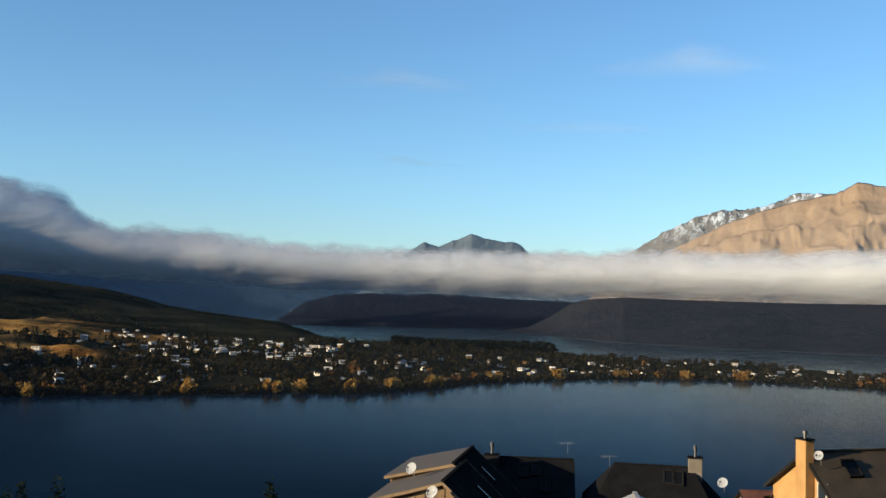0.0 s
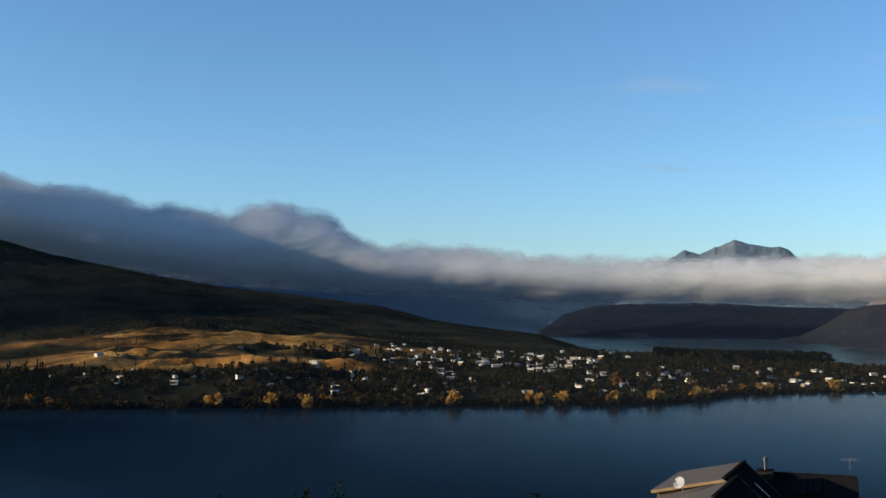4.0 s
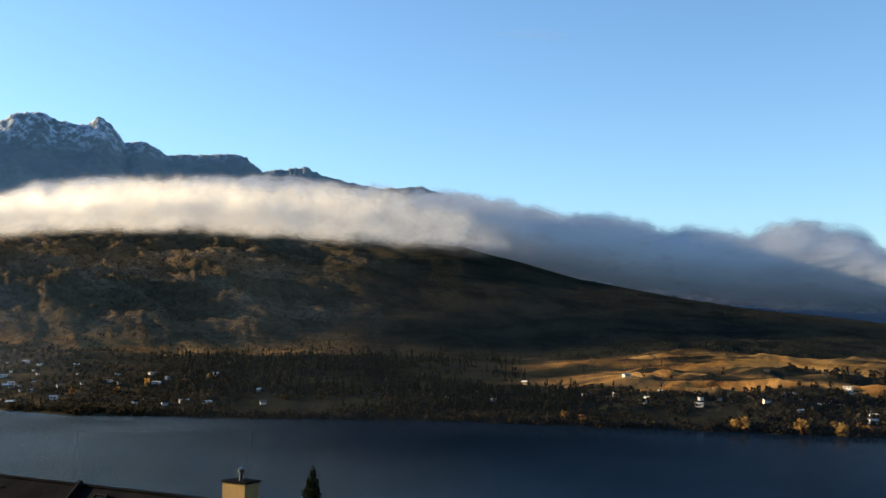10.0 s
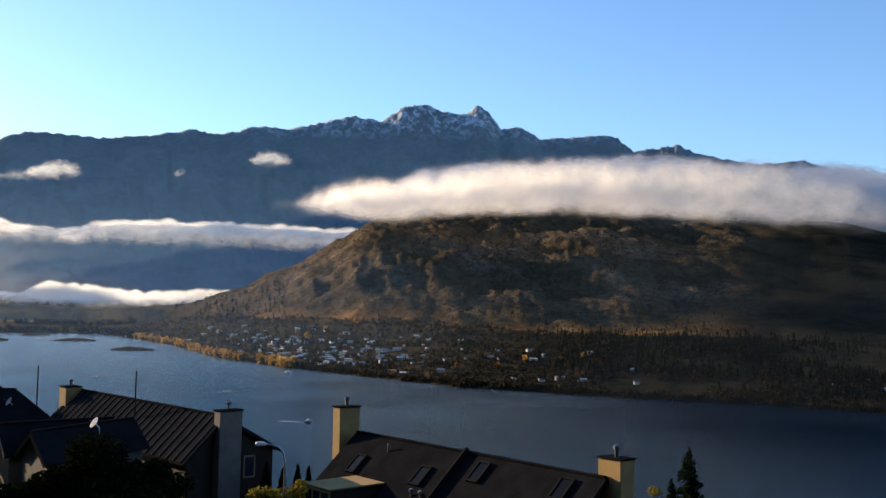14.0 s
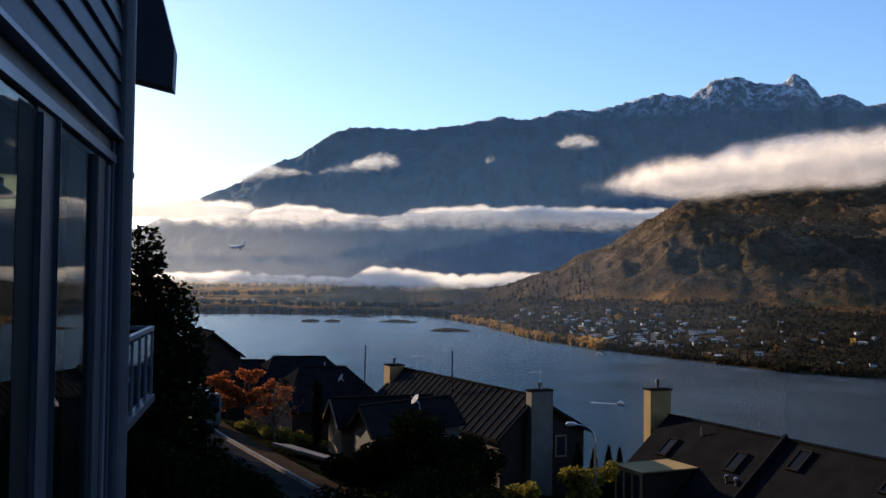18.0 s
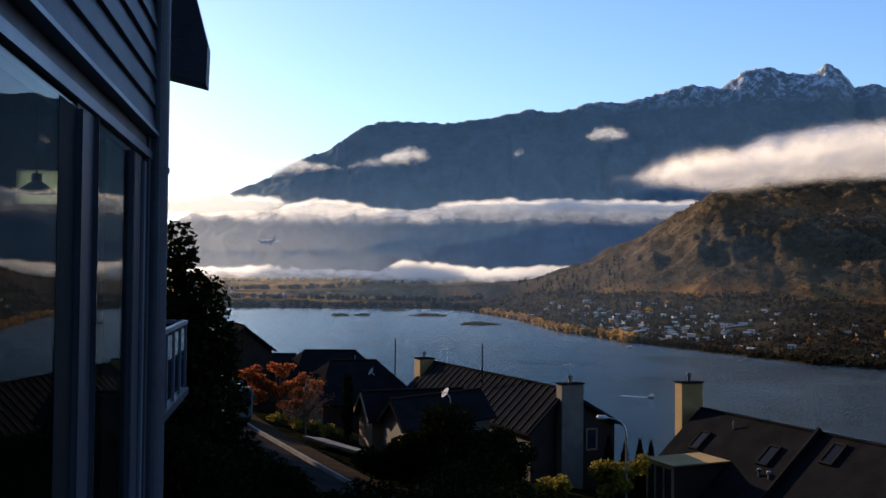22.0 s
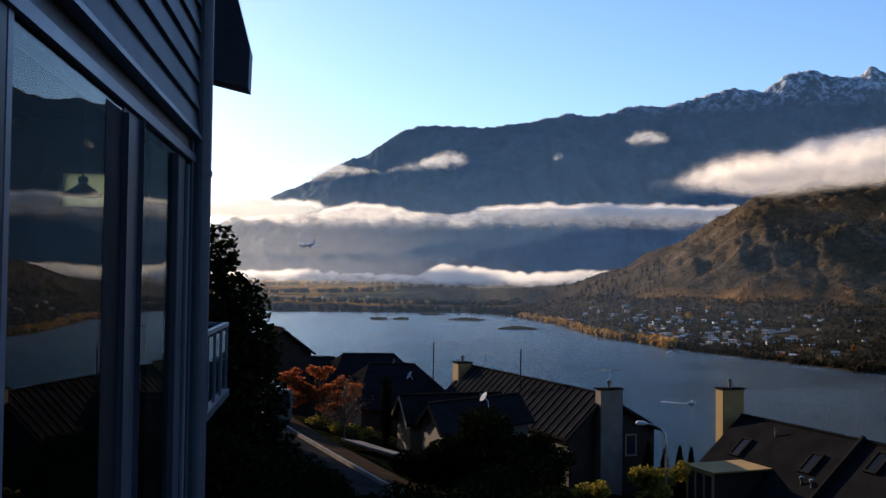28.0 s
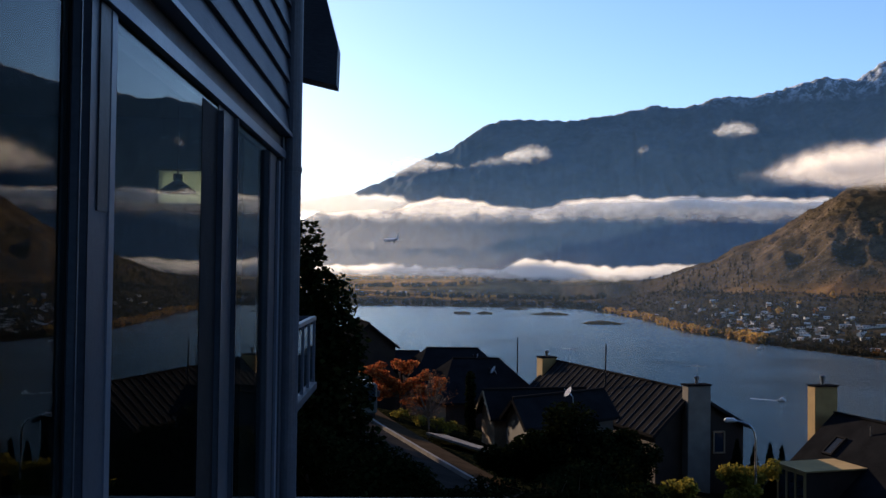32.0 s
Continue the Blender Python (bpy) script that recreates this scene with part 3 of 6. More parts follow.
def ground_height(az, r):
    x, y = r * np.sin(np.radians(az)), r * np.cos(np.radians(az))
    zn = near_slope(az, r)
    zf, shore, foot, ridge_r = far_land(az, r)
    front = np.cos(np.radians(az - 22)) > 0.15
    z = np.where(r < 520, np.maximum(zn, -12), zf)
    z = np.where(front, z, np.maximum(zn, 20))
    # unseen hillside behind the eye, raised to block the low sky
    z = z + np.clip(-np.cos(np.radians(az - 10)) - 0.12, 0, 1) * np.clip(r - 14, 0, 700)
    hill = np.clip((z - 22) / 70, 0, 1) * (r > 520) * front * np.clip((az + 19) / 4, 0, 1)
    rocky = np.clip((16 - az) / 14, 0, 1)
    crest = 1 - 0.6 * np.exp(-((r - ridge_r) / 120) ** 2)
    z = z + hill * crest * ((12 + 34 * rocky) * fbm(x / 150 + y / 400, y / 170, 4, True) + (3 + 26 * rocky) * fbm(x / 46 + y / 140, y / 60, 5, True) + 7 * rocky * fbm(x / 15, y / 15, 3, True))
    low = np.clip((r - shore - 15) / 60, 0, 1) * front * (1 - hill) * np.clip((az + 25) / 5, 0, 1)
    z = z + low * (9 * fbm(x / 62, y / 62, 4) + 17 * np.exp(-((az - 34) / 10) ** 4) * fbm(x / 62 + y / 160, y / 44, 4, True))
    z = z + (r < 300) * np.clip(r / 40, 0, 1) * 0.5 * fbm(x / 6, y / 6, 4)
    pasture = np.exp(-((az - 34.5) / 11.5) ** 4) * np.clip(1.6 - 1.6 * np.abs((r - foot + 165) / 150) ** 5, 0, 1)
    # dark gaps in the cover stand for shadowed bands between the terraces
    pasture = pasture * np.clip(5.0 * (fbm(az * 0.2, r / 26, 4) + 0.07), 0, 1)
    pasture = np.maximum(pasture, 0.3 * np.clip(1 - np.abs(r - foot) / 60, 0, 1) * (az > -14) * (az < 14))
    pasture = np.maximum(pasture, np.clip((-20 - az) / 4, 0, 1) * (r > shore + 250) * np.clip(0.15 + 2.6 * fbm(az * 0.16, r / 130, 2), 0.1, 0.75))
    pasture = np.maximum(pasture, 0.9 * np.clip((-26 - az) / 2, 0, 1) * np.clip((r - ridge_r + 700) / 150, 0, 1) * np.clip(6 * (fbm(az * 0.3, r / 180, 2) + 0.2), 0.2, 1))
    pasture = np.clip(pasture * 2.8 * (fbm(x / 80, y / 45, 4) + 0.46), 0, 1) * (r > 520)
    rock = hill * np.clip(3 * (fbm(x / 90, y / 90, 5, True) - 0.08), 0, 1) * (az < 14)
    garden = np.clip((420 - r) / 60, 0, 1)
    # hillside shade painted by yaw on the right flank and the foot
    shaded_scrub = np.maximum(np.clip((az - 8) / 10, 0, 1), np.clip((az + 1) / 3, 0, 1) * (r < foot - 40)) * (r > 520) * (1 - pasture)
    shaded_scrub = np.maximum(shaded_scrub, np.where((r < foot) & (az < 0) & (r > 520), 0.35, 0.0) * (1 - pasture))
    return z, pasture, rock, garden, shaded_scrub


az = np.concatenate([np.arange(-64, 100, 0.125), np.arange(100, 296, 4.0)])
rr = np.concatenate([[0.3], np.geomspace(3, 520, 52), np.arange(534, 2300, 12), np.linspace(2310, 4950, 26)])
RR, AZ = np.meshgrid(rr, az, indexing="ij")
gz, pasture, rock, garden, shaded_scrub = ground_height(AZ, RR)
gv = np.stack([RR * np.sin(np.radians(AZ)), RR * np.cos(np.radians(AZ)), gz], -1).reshape(-1, 3)
ground = new("ground", sheet_mesh("ground", gv, grid_quads(len(rr), len(az), True)[:, ::-1], {"cover": pasture, "rock": rock, "garden": garden, "shaded_scrub": shaded_scrub}))
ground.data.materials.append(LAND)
tagged(ground, "brown tussock hills and dry pasture running down to the lake", "ground", kind="structure")

bm = bmesh.new()
bmesh.ops.create_circle(bm, cap_ends=True, radius=4950, segments=96)
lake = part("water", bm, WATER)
tagged(lake, "dark blue lake with a faint ripple", "water", kind="structure")


def mountain(name, label, prof, base_el, r0, r1, mat, rough=1.0, step=0.1, spurs=60.0, afloat=False):
    """A range: a crest line by yaw and pitch at r1, falling with spurs and gullies to its foot at r0, and steeply behind."""
    a = np.arange(prof[0][0], prof[-1][0] + step, step)
    crest = 60 + r1 * np.tan(np.radians(table(a, *prof)))
    foot = 60 + r0 * np.tan(np.radians(table(a, *base_el)))
    if afloat:      # the foot follows the waterline
        r0, depth = 60 / np.tan(np.radians(-table(a, *base_el))), r1 - r0
        foot, r1 = r0 * 0, r0 + depth
        crest = 60 + r1 * np.tan(np.radians(table(a, *prof)))
    v = np.concatenate([np.linspace(-0.05, 1, 64), [1.06, 1.12]])
    V, Aa = np.meshgrid(v, a, indexing="ij")
    R = r0 + (r1 - r0) * V
    K = np.clip(V, 0, 1)
    shape = 0.72 * K + 0.28 * K ** 2.2
    Z = foot + (crest - foot) * np.where(V > 1, 1 - (V - 1) * 5, shape)
    X, Y = R * np.sin(np.radians(Aa)), R * np.cos(np.radians(Aa))
    rel = np.clip((crest - foot) / 300, 0.1, 1.4) * rough
    env = np.sin(np.pi * np.clip(K, 0, 1)) ** 0.6 + 0.12
    sway = 1.1 * fbm(V * 3.5, Aa * 0.5, 4)
    down = spurs * 0.7 * fbm(Aa * 0.34 + sway, V * 2.2 + 3, 5, True) + 16 * fbm(Aa * 1.1 + 2 * sway, V * 6, 4, True)
    Z = Z + rel * env * (down + spurs * 0.75 * fbm(X / 260 + Z / 900, Y / 500, 5, True) + 22 * fbm(X / 60 + Z / 90, Y / 140, 4, True))
    Z = Z + rel * (V > 0.9) * 10 * fbm(Aa * 2.6, Aa * 0 + 2, 4, True)
    Z = np.where(V < 0, np.minimum(Z, foot - 30), Z)
    ob = new(name, sheet_mesh(name, np.stack([X, Y, Z], -1).reshape(-1, 3), grid_quads(len(v), len(a))[:, ::-1]))
    ob.data.materials.append(mat)
    return tagged(ob, label, "mountain", kind="structure")


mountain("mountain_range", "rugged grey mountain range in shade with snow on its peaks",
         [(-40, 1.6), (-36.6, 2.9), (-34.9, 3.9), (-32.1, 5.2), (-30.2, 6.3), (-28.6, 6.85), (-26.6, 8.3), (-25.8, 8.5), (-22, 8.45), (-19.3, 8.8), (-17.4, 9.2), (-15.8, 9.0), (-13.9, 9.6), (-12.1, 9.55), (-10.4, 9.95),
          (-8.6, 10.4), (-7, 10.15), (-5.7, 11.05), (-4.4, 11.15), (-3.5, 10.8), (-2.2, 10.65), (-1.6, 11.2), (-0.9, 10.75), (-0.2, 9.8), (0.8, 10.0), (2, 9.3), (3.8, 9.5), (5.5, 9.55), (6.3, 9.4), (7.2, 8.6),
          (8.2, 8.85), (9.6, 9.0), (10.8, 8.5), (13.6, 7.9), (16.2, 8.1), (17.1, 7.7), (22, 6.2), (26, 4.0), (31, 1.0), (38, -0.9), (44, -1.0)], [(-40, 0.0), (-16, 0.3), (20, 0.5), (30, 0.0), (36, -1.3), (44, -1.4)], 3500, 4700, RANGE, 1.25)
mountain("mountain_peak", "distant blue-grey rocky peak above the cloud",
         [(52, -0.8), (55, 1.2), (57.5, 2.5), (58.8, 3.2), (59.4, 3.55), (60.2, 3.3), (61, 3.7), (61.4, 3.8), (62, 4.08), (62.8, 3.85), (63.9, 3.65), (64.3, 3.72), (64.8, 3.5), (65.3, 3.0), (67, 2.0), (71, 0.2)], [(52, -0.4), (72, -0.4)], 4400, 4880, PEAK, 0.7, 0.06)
mountain("snow_ridge", "grey rocky ridge with fresh snow behind the tan slopes",
         [(68, 0.5), (70, 2.6), (71.3, 3.35), (72.65, 4.3), (74.3, 5.05), (75.5, 5.45), (76.7, 5.55), (77.7, 5.65), (79.3, 6.3), (80.1, 6.4), (81.5, 6.3), (84, 5.9), (90, 5.5)], [(68, -0.4), (90, -0.4)], 4560, 4860, SNOWROCK, 1.5, 0.06)
mountain("tussock_mountain", "sunlit tan mountain with smooth folded slopes",
         [(68, 0.2), (71, 2.2), (72.8, 3.2), (74.6, 4.15), (76.1, 4.9), (77.8, 5.5), (79.3, 5.95), (81.5, 6.4), (82.6, 6.95), (83.9, 6.7), (88, 7.5), (100, 6)], [(66.5, -0.6), (100, -0.2)], 3700, 4540, BROWN, 0.6, 0.08, 150)
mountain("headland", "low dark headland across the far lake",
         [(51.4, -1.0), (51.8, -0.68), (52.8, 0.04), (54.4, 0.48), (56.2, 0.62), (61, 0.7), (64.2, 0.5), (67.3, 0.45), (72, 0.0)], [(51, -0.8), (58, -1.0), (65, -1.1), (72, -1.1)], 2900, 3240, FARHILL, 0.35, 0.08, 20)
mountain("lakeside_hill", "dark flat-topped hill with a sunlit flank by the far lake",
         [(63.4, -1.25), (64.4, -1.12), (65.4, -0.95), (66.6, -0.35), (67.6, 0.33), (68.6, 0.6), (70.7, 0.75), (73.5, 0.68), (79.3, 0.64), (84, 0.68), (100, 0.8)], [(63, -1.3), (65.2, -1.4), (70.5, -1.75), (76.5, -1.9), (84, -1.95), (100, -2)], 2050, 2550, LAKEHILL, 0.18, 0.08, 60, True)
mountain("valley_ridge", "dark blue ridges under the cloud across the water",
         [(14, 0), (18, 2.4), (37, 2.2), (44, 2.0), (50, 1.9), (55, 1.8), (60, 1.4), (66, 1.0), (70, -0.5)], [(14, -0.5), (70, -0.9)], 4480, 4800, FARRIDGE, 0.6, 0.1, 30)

# ---- clouds ----
def cloud(name, label, rows, dist, depth, mat, lump=0.35, seed=0, freq=0.45, top_fade=0.9, low_fade=0.7, ends=(2.0, 2.0), puff=0.0, core=1.0, sheets=1, gap=45.0):
    """A bank of mist: gently rounded sheets, one behind the other, between a lower and an upper edge (yaw, pitch below, pitch above), thinning out at the rims."""
    a = np.arange(rows[0][0], rows[-1][0], 0.1)
    lo, hi = np.interp(a, [r[0] for r in rows], [r[1] for r in rows]), np.interp(a, [r[0] for r in rows], [r[2] for r in rows])
    for k in range(6):
        hi[1:-1], lo[1:-1] = (hi[:-2] + hi[1:-1] + hi[2:]) / 3, (lo[:-2] + lo[1:-1] + lo[2:]) / 3
    lo_edge, hi_edge = lo.copy(), hi.copy()
    for k in range(260):
        hi[1:-1], lo[1:-1] = (hi[:-2] + hi[1:-1] + hi[2:]) / 3, (lo[:-2] + lo[1:-1] + lo[2:]) / 3
    V, Aa = np.meshgrid(np.linspace(0, 1, 44), a, indexing="ij")
    pitch = lo - 0.3 + (hi + top_fade * 0.45 + lump * 0.9 + 0.9 - lo) * V
    verts, quads, mist, cores = [], [], [], []
    for k in range(sheets):
        sd = seed + 3.7 * k
        billows = fbm(a * freq + sd, a * 0 + sd, 2) * 1.5 + fbm(a * freq * 3.3 + sd, a * 0 + sd + 5, 3) * 0.3
        top = hi_edge + top_fade * 0.15 + lump * billows - 0.12 * k
        R = dist - gap * k + depth * (2 * V - 1) ** 2 * np.where(V > 0.5, 0.7, 1.0)
        if puff:
            R = R - puff * fbm(Aa * 0.4 + sd, pitch * 0.75, 2)
            top = top + 0.35 * fbm(Aa * 1.5 + sd, pitch * 1.2, 3)
        X, Y, Z = R * np.sin(np.radians(Aa)), R * np.cos(np.radians(Aa)), 60 + R * np.tan(np.radians(pitch))
        rim = np.minimum(np.clip((top - pitch) / top_fade, 0, 1), np.clip((pitch - lo_edge) / low_fade, 0, 1))
        rim = (rim * np.clip((Aa - a[0]) / ends[0], 0, 1) * np.clip((a[-1] - Aa) / ends[1], 0, 1)).ravel()
        q = grid_quads(len(V), len(a))
        q = q[(rim[q] > 0).any(axis=1)]
        verts.append(np.stack([X, Y, Z], -1).reshape(-1, 3))
        quads.append(q + k * X.size)
        mist.append(rim)
        cores.append(np.clip((top - pitch) / (table(Aa, *core) if isinstance(core, tuple) else core), 0, 1).ravel())
    me = sheet_mesh(name, np.concatenate(verts), np.concatenate(quads), {"mist": np.concatenate(mist), "core": np.concatenate(cores)})
    me.materials.append(mat)
    return tagged(new(name, me), label, "cloud", kind="structure")


cloud("cloud_bank", "long bank of low cloud, bright where the sun reaches it", [(-9, 5.2, 5.7), (-7.5, 4.9, 6.8), (-4.6, 5.0, 7.8), (-1.5, 5.2, 8.3), (2, 5.3, 8.4), (5.5, 5.4, 8.7), (9.9, 5.0, 8.7), (15.1, 4.2, 8.15), (17, 3.9, 8.25), (20.7, 3.2, 7.7), (24.2, 2.5, 6.95), (27.6, 1.9, 6.8), (30, 1.5, 6.1), (31.6, 1.3, 6.15), (34, 1.1, 5.7), (35.4, 1, 6.25),
      (36.6, 1, 6.4), (38.4, 0.9, 6.1), (39.6, 0.8, 5.8), (41.1, 0.7, 4.7), (42.4, 0.6, 4.05), (47.4, 0.5, 4), (51.7, 0.3, 3.6), (57.7, 0.25, 3.4), (67, 0.2, 3.5), (73.4, 0.2, 3.65), (79, 0.15, 3.65), (84, 0.1, 3.75), (100, 0.1, 3.9)], 2700, 150, BANK, seed=1, freq=1.1, lump=0.2, top_fade=0.95, low_fade=0.95, ends=(4, 4), puff=5, core=1.5, sheets=2, gap=70)
cloud("cloud_layer", "flat sunlit layer of cloud across the mountain's flank", [(-46, 2.4, 3.3), (-37.3, 2.4, 3.3), (-34.6, 2.4, 3.4), (-32.1, 2.4, 3.5), (-29.3, 2.4, 4.4), (-26, 2.4, 3.9), (-24, 2.4, 3.7), (-22.2, 2.4, 4.15), (-18.9, 2.4, 4.4), (-14.2, 2.4, 4.4), (-9, 2.4, 4.3), (-4, 2.4, 4.1)], 2720, 50, LAYER, seed=5, lump=0.18, freq=1.3, top_fade=0.34, low_fade=1.7, core=((-38, 3.4), (-27, 3.0), (-22, 1.0), (-12, 0.5)), sheets=2, gap=20)
cloud("valley_fog", "bright fog lying over the valley floor", [(-46, -0.5, 0.45), (-35.7, -0.5, 0.4), (-32, -0.5, 0.55), (-29.6, -0.5, 0.35), (-27, -0.55, 0.36), (-25.6, -0.6, 0.4), (-24.7, -0.7, 0.95), (-23.3, -0.75, 0.8), (-19.8, -0.7, 0.5), (-14.5, -0.6, 0.7), (-8, -0.4, 0.6)], 2480, 40, LAYER, seed=9, lump=0.16, freq=2.0, top_fade=0.26, low_fade=0.75, core=((-36, 2.5), (-24, 1.6), (-14, 0.6)))
cloud("cloud_wisp", "small scrap of cloud on the mountainside", [(-15.2, 7.3, 7.8), (-14.2, 7.2, 8.1), (-13.2, 7.2, 8.5), (-12.2, 7.2, 8.3), (-11.2, 7.3, 7.9)], 3420, 20, WISP, 0.3, 3, 2.5, 0.6, 0.7, (1.2, 1.2), sheets=2, gap=25)
cloud("cloud_wisp", "faint tuft of mist on the mountainside", [(-18.9, 6.2, 6.9), (-18, 6.2, 7.4), (-17.2, 6.2, 7.0)], 3420, 20, WISP, 0.3, 4, 2.5, 0.6, 0.7, (0.8, 0.8))
cloud("cloud_wisp", "torn strip of cloud caught on the mountain's shoulder", [(-34, 4.4, 5.2), (-32, 4.9, 6.2), (-30.4, 5.3, 6.6), (-29, 5.5, 6.2), (-27, 5.7, 6.3), (-25.6, 5.8, 6.9), (-24.4, 5.8, 7.4), (-23.2, 6.1, 7.2), (-22.2, 6.3, 6.9)], 3400, 20, WISP, 0.35, 6, 2.0, 0.6, 0.8, (1.2, 1.2), sheets=2, gap=25)
cloud("cloud_wisp", "bright cloud at the foot of the ridge", [(-40, 2.9, 4.2), (-37, 3.0, 4.3), (-35, 3.0, 4.6), (-33, 3.1, 4.5), (-31.5, 3.3, 4.3), (-30, 3.5, 4.2)], 3350, 20, SUNWISP, 0.3, 8, 1.6, 0.5, 0.5, (2, 2), sheets=2, gap=25)

cloud("hill_mist", "sunlit mist spilling over the hill's crest", [(-14.2, 4.9, 5.7), (-12.4, 4.7, 6.1), (-10.8, 4.6, 6.5), (-9, 4.5, 6.9), (-7.5, 4.3, 7.2), (-6, 4.3, 7.4), (-4.3, 4.6, 7.8), (-1.5, 4.8, 8.2), (3, 4.9, 8.4), (8, 4.8, 8.3), (14, 4.4, 8.2), (20, 3.7, 7.5), (26, 2.5, 6.4)], 1600, 60, MIST, 0.5, 12, 1.2, 1.7, 1.2, (5.0, 16), core=1.8, sheets=2, gap=35)
# thin tinted sheets added to veil and brighten the distance
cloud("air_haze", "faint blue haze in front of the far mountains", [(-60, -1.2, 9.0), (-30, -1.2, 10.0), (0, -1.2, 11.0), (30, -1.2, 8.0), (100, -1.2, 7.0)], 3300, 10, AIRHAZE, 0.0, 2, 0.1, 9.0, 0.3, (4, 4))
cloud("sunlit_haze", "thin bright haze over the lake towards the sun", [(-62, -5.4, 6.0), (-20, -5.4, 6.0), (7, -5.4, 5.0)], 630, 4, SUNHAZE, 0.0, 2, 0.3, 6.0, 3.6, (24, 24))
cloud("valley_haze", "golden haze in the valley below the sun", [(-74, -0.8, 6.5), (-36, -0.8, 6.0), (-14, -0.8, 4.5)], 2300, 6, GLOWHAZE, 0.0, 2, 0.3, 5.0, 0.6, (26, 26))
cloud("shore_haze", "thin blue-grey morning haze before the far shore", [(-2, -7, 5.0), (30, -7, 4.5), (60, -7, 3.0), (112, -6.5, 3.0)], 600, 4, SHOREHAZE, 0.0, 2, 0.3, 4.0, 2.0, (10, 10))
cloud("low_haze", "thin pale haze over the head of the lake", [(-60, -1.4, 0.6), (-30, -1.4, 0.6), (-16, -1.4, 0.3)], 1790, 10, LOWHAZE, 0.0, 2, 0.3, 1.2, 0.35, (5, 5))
for a0, a1, e0, e1, sd in ((54.5, 63, 7.6, 8.3, 21), (61, 77, 9.4, 10.6, 22), (50, 66, 11.5, 13.5, 23), (64, 84, 12.0, 15.0, 25), (18, 27, 15.8, 17.0, 24)):
    cloud("cirrus", "faint streak of high cloud", [(a0, e0 + 0.4, e0 + 0.9), ((a0 + a1) / 2, e0 + 0.1, e1), (a1, e0, e0 + 0.5)], 4700, 40, CIRRUS, 0.3, sd, 0.5, (e1 - e0) * 0.7, (e1 - e0) * 0.6, ((a1 - a0) * 0.4,) * 2)

# ---- woods and villages across the water ----
rng = np.random.RandomState(11)
REEDS = surface("dry_reeds", (0.05, 0.036, 0.018), (0.14, 0.095, 0.045), 0.8, 0.15, 0.95, spec=0.0)


def scatter(n, a0, a1, near, far, gather=None):
    """Random standing places between two yaws, at distances from the shore."""
    a = rng.uniform(a0, a1, n)
    shore = far_land(a, np.full(n, 900.0))[1]
    r = shore + near + (far - near) * rng.rand(n) ** 1.2
    if gather is not None:
        x, y = r * np.sin(np.radians(a)), r * np.cos(np.radians(a))
        keep = fbm(x / 90, y / 90, 3) + 0.5 > gather * rng.uniform(0.8, 1.2, n)
        a, r = a[keep], r[keep]
    z, grass = ground_height(a, r)[:2]
    if gather is not None:
        keep = grass < 0.35
        a, r, z = a[keep], r[keep], z[keep]
    return np.stack([r * np.sin(np.radians(a)), r * np.cos(np.radians(a)), z], -1)


def clump(k, pointed, n):
    """A ragged crown of n small leafy facets, one unit high and wide."""
    r = np.random.RandomState(900 + k)
    d = r.normal(size=(n, 3))
    d /= np.linalg.norm(d, axis=1, keepdims=True)
    c = d * r.uniform(0.45, 1.0, (n, 1))
    if pointed:
        h = r.rand(n) ** 1.3
        t = r.uniform(0, 6.28, n)
        w = (1 - h) * r.uniform(0.5, 1.05, n)
        c = np.stack([w * np.cos(t), w * np.sin(t), h * 2 - 1], -1)
    u, v = r.normal(size=(n, 3)), r.normal(size=(n, 3))
    u /= np.linalg.norm(u, axis=1, keepdims=True)
    v = np.cross(u, v)
    v /= np.linalg.norm(v, axis=1, keepdims=True)
    s = r.uniform(0.34, 0.64, (n, 1)) * (0.75 if pointed else 1)
    return np.stack([c - u * s, c - v * s * 0.8, c + u * s, c + v * s * 0.8], 1).reshape(-1, 3)


def wood(name, label, places, mat, h0, h1, pointed, facets=20):
    """Many trees as one: each a ragged crown of leafy facets on the ground."""
    forms = [clump(k + 10 * pointed, pointed, facets) for k in range(7)]
    verts = []
    for p in places:
        h = rng.uniform(h0, h1)
        w = h * (rng.uniform(0.2, 0.3) if pointed else rng.uniform(0.36, 0.6))
        v = forms[rng.randint(7)] * (w, w, h * 0.5) + (0, 0, h * 0.45)
        t = rng.uniform(0, 6.28)
        verts.append(np.stack([v[:, 0] * np.cos(t) - v[:, 1] * np.sin(t), v[:, 0] * np.sin(t) + v[:, 1] * np.cos(t), v[:, 2]], -1) + p)
    verts = np.concatenate(verts)
    me = sheet_mesh(name, verts, np.arange(len(verts)).reshape(-1, 4), smooth=False)
    me.materials.append(mat)
    return tagged(new(name, me), label, "trees", kind="stuff")


wood("conifer_wood", "dark conifers among the houses and along the hill's foot", np.concatenate([scatter(500, -20, 50, 15, 480, 0.45), scatter(650, 2, 25, 10, 400, 0.45), scatter(420, 38, 86, 20, 330, 0.45), scatter(160, -40, -20, 40, 520), scatter(140, -18, -12, 400, 640)]), WOOD_DARK, 3.5, 9, True)
wood("mixed_wood", "olive and brown trees along the shore and between the houses", np.concatenate([scatter(1100, 8, 40, 2, 260, 0.42), scatter(1500, 19, 47, 2, 190, 0.3), scatter(700, 2, 20, 20, 330, 0.4), scatter(1500, -21, 90, 0, 16), scatter(160, -42, -21, 4, 260)]), WOOD_OLIVE, 1.6, 5, False)
wood("mixed_wood", "olive trees between the houses on the point", scatter(3000, 36, 90, 2, 380, 0.3), WOOD_OLIVE, 2.4, 6.5, False)
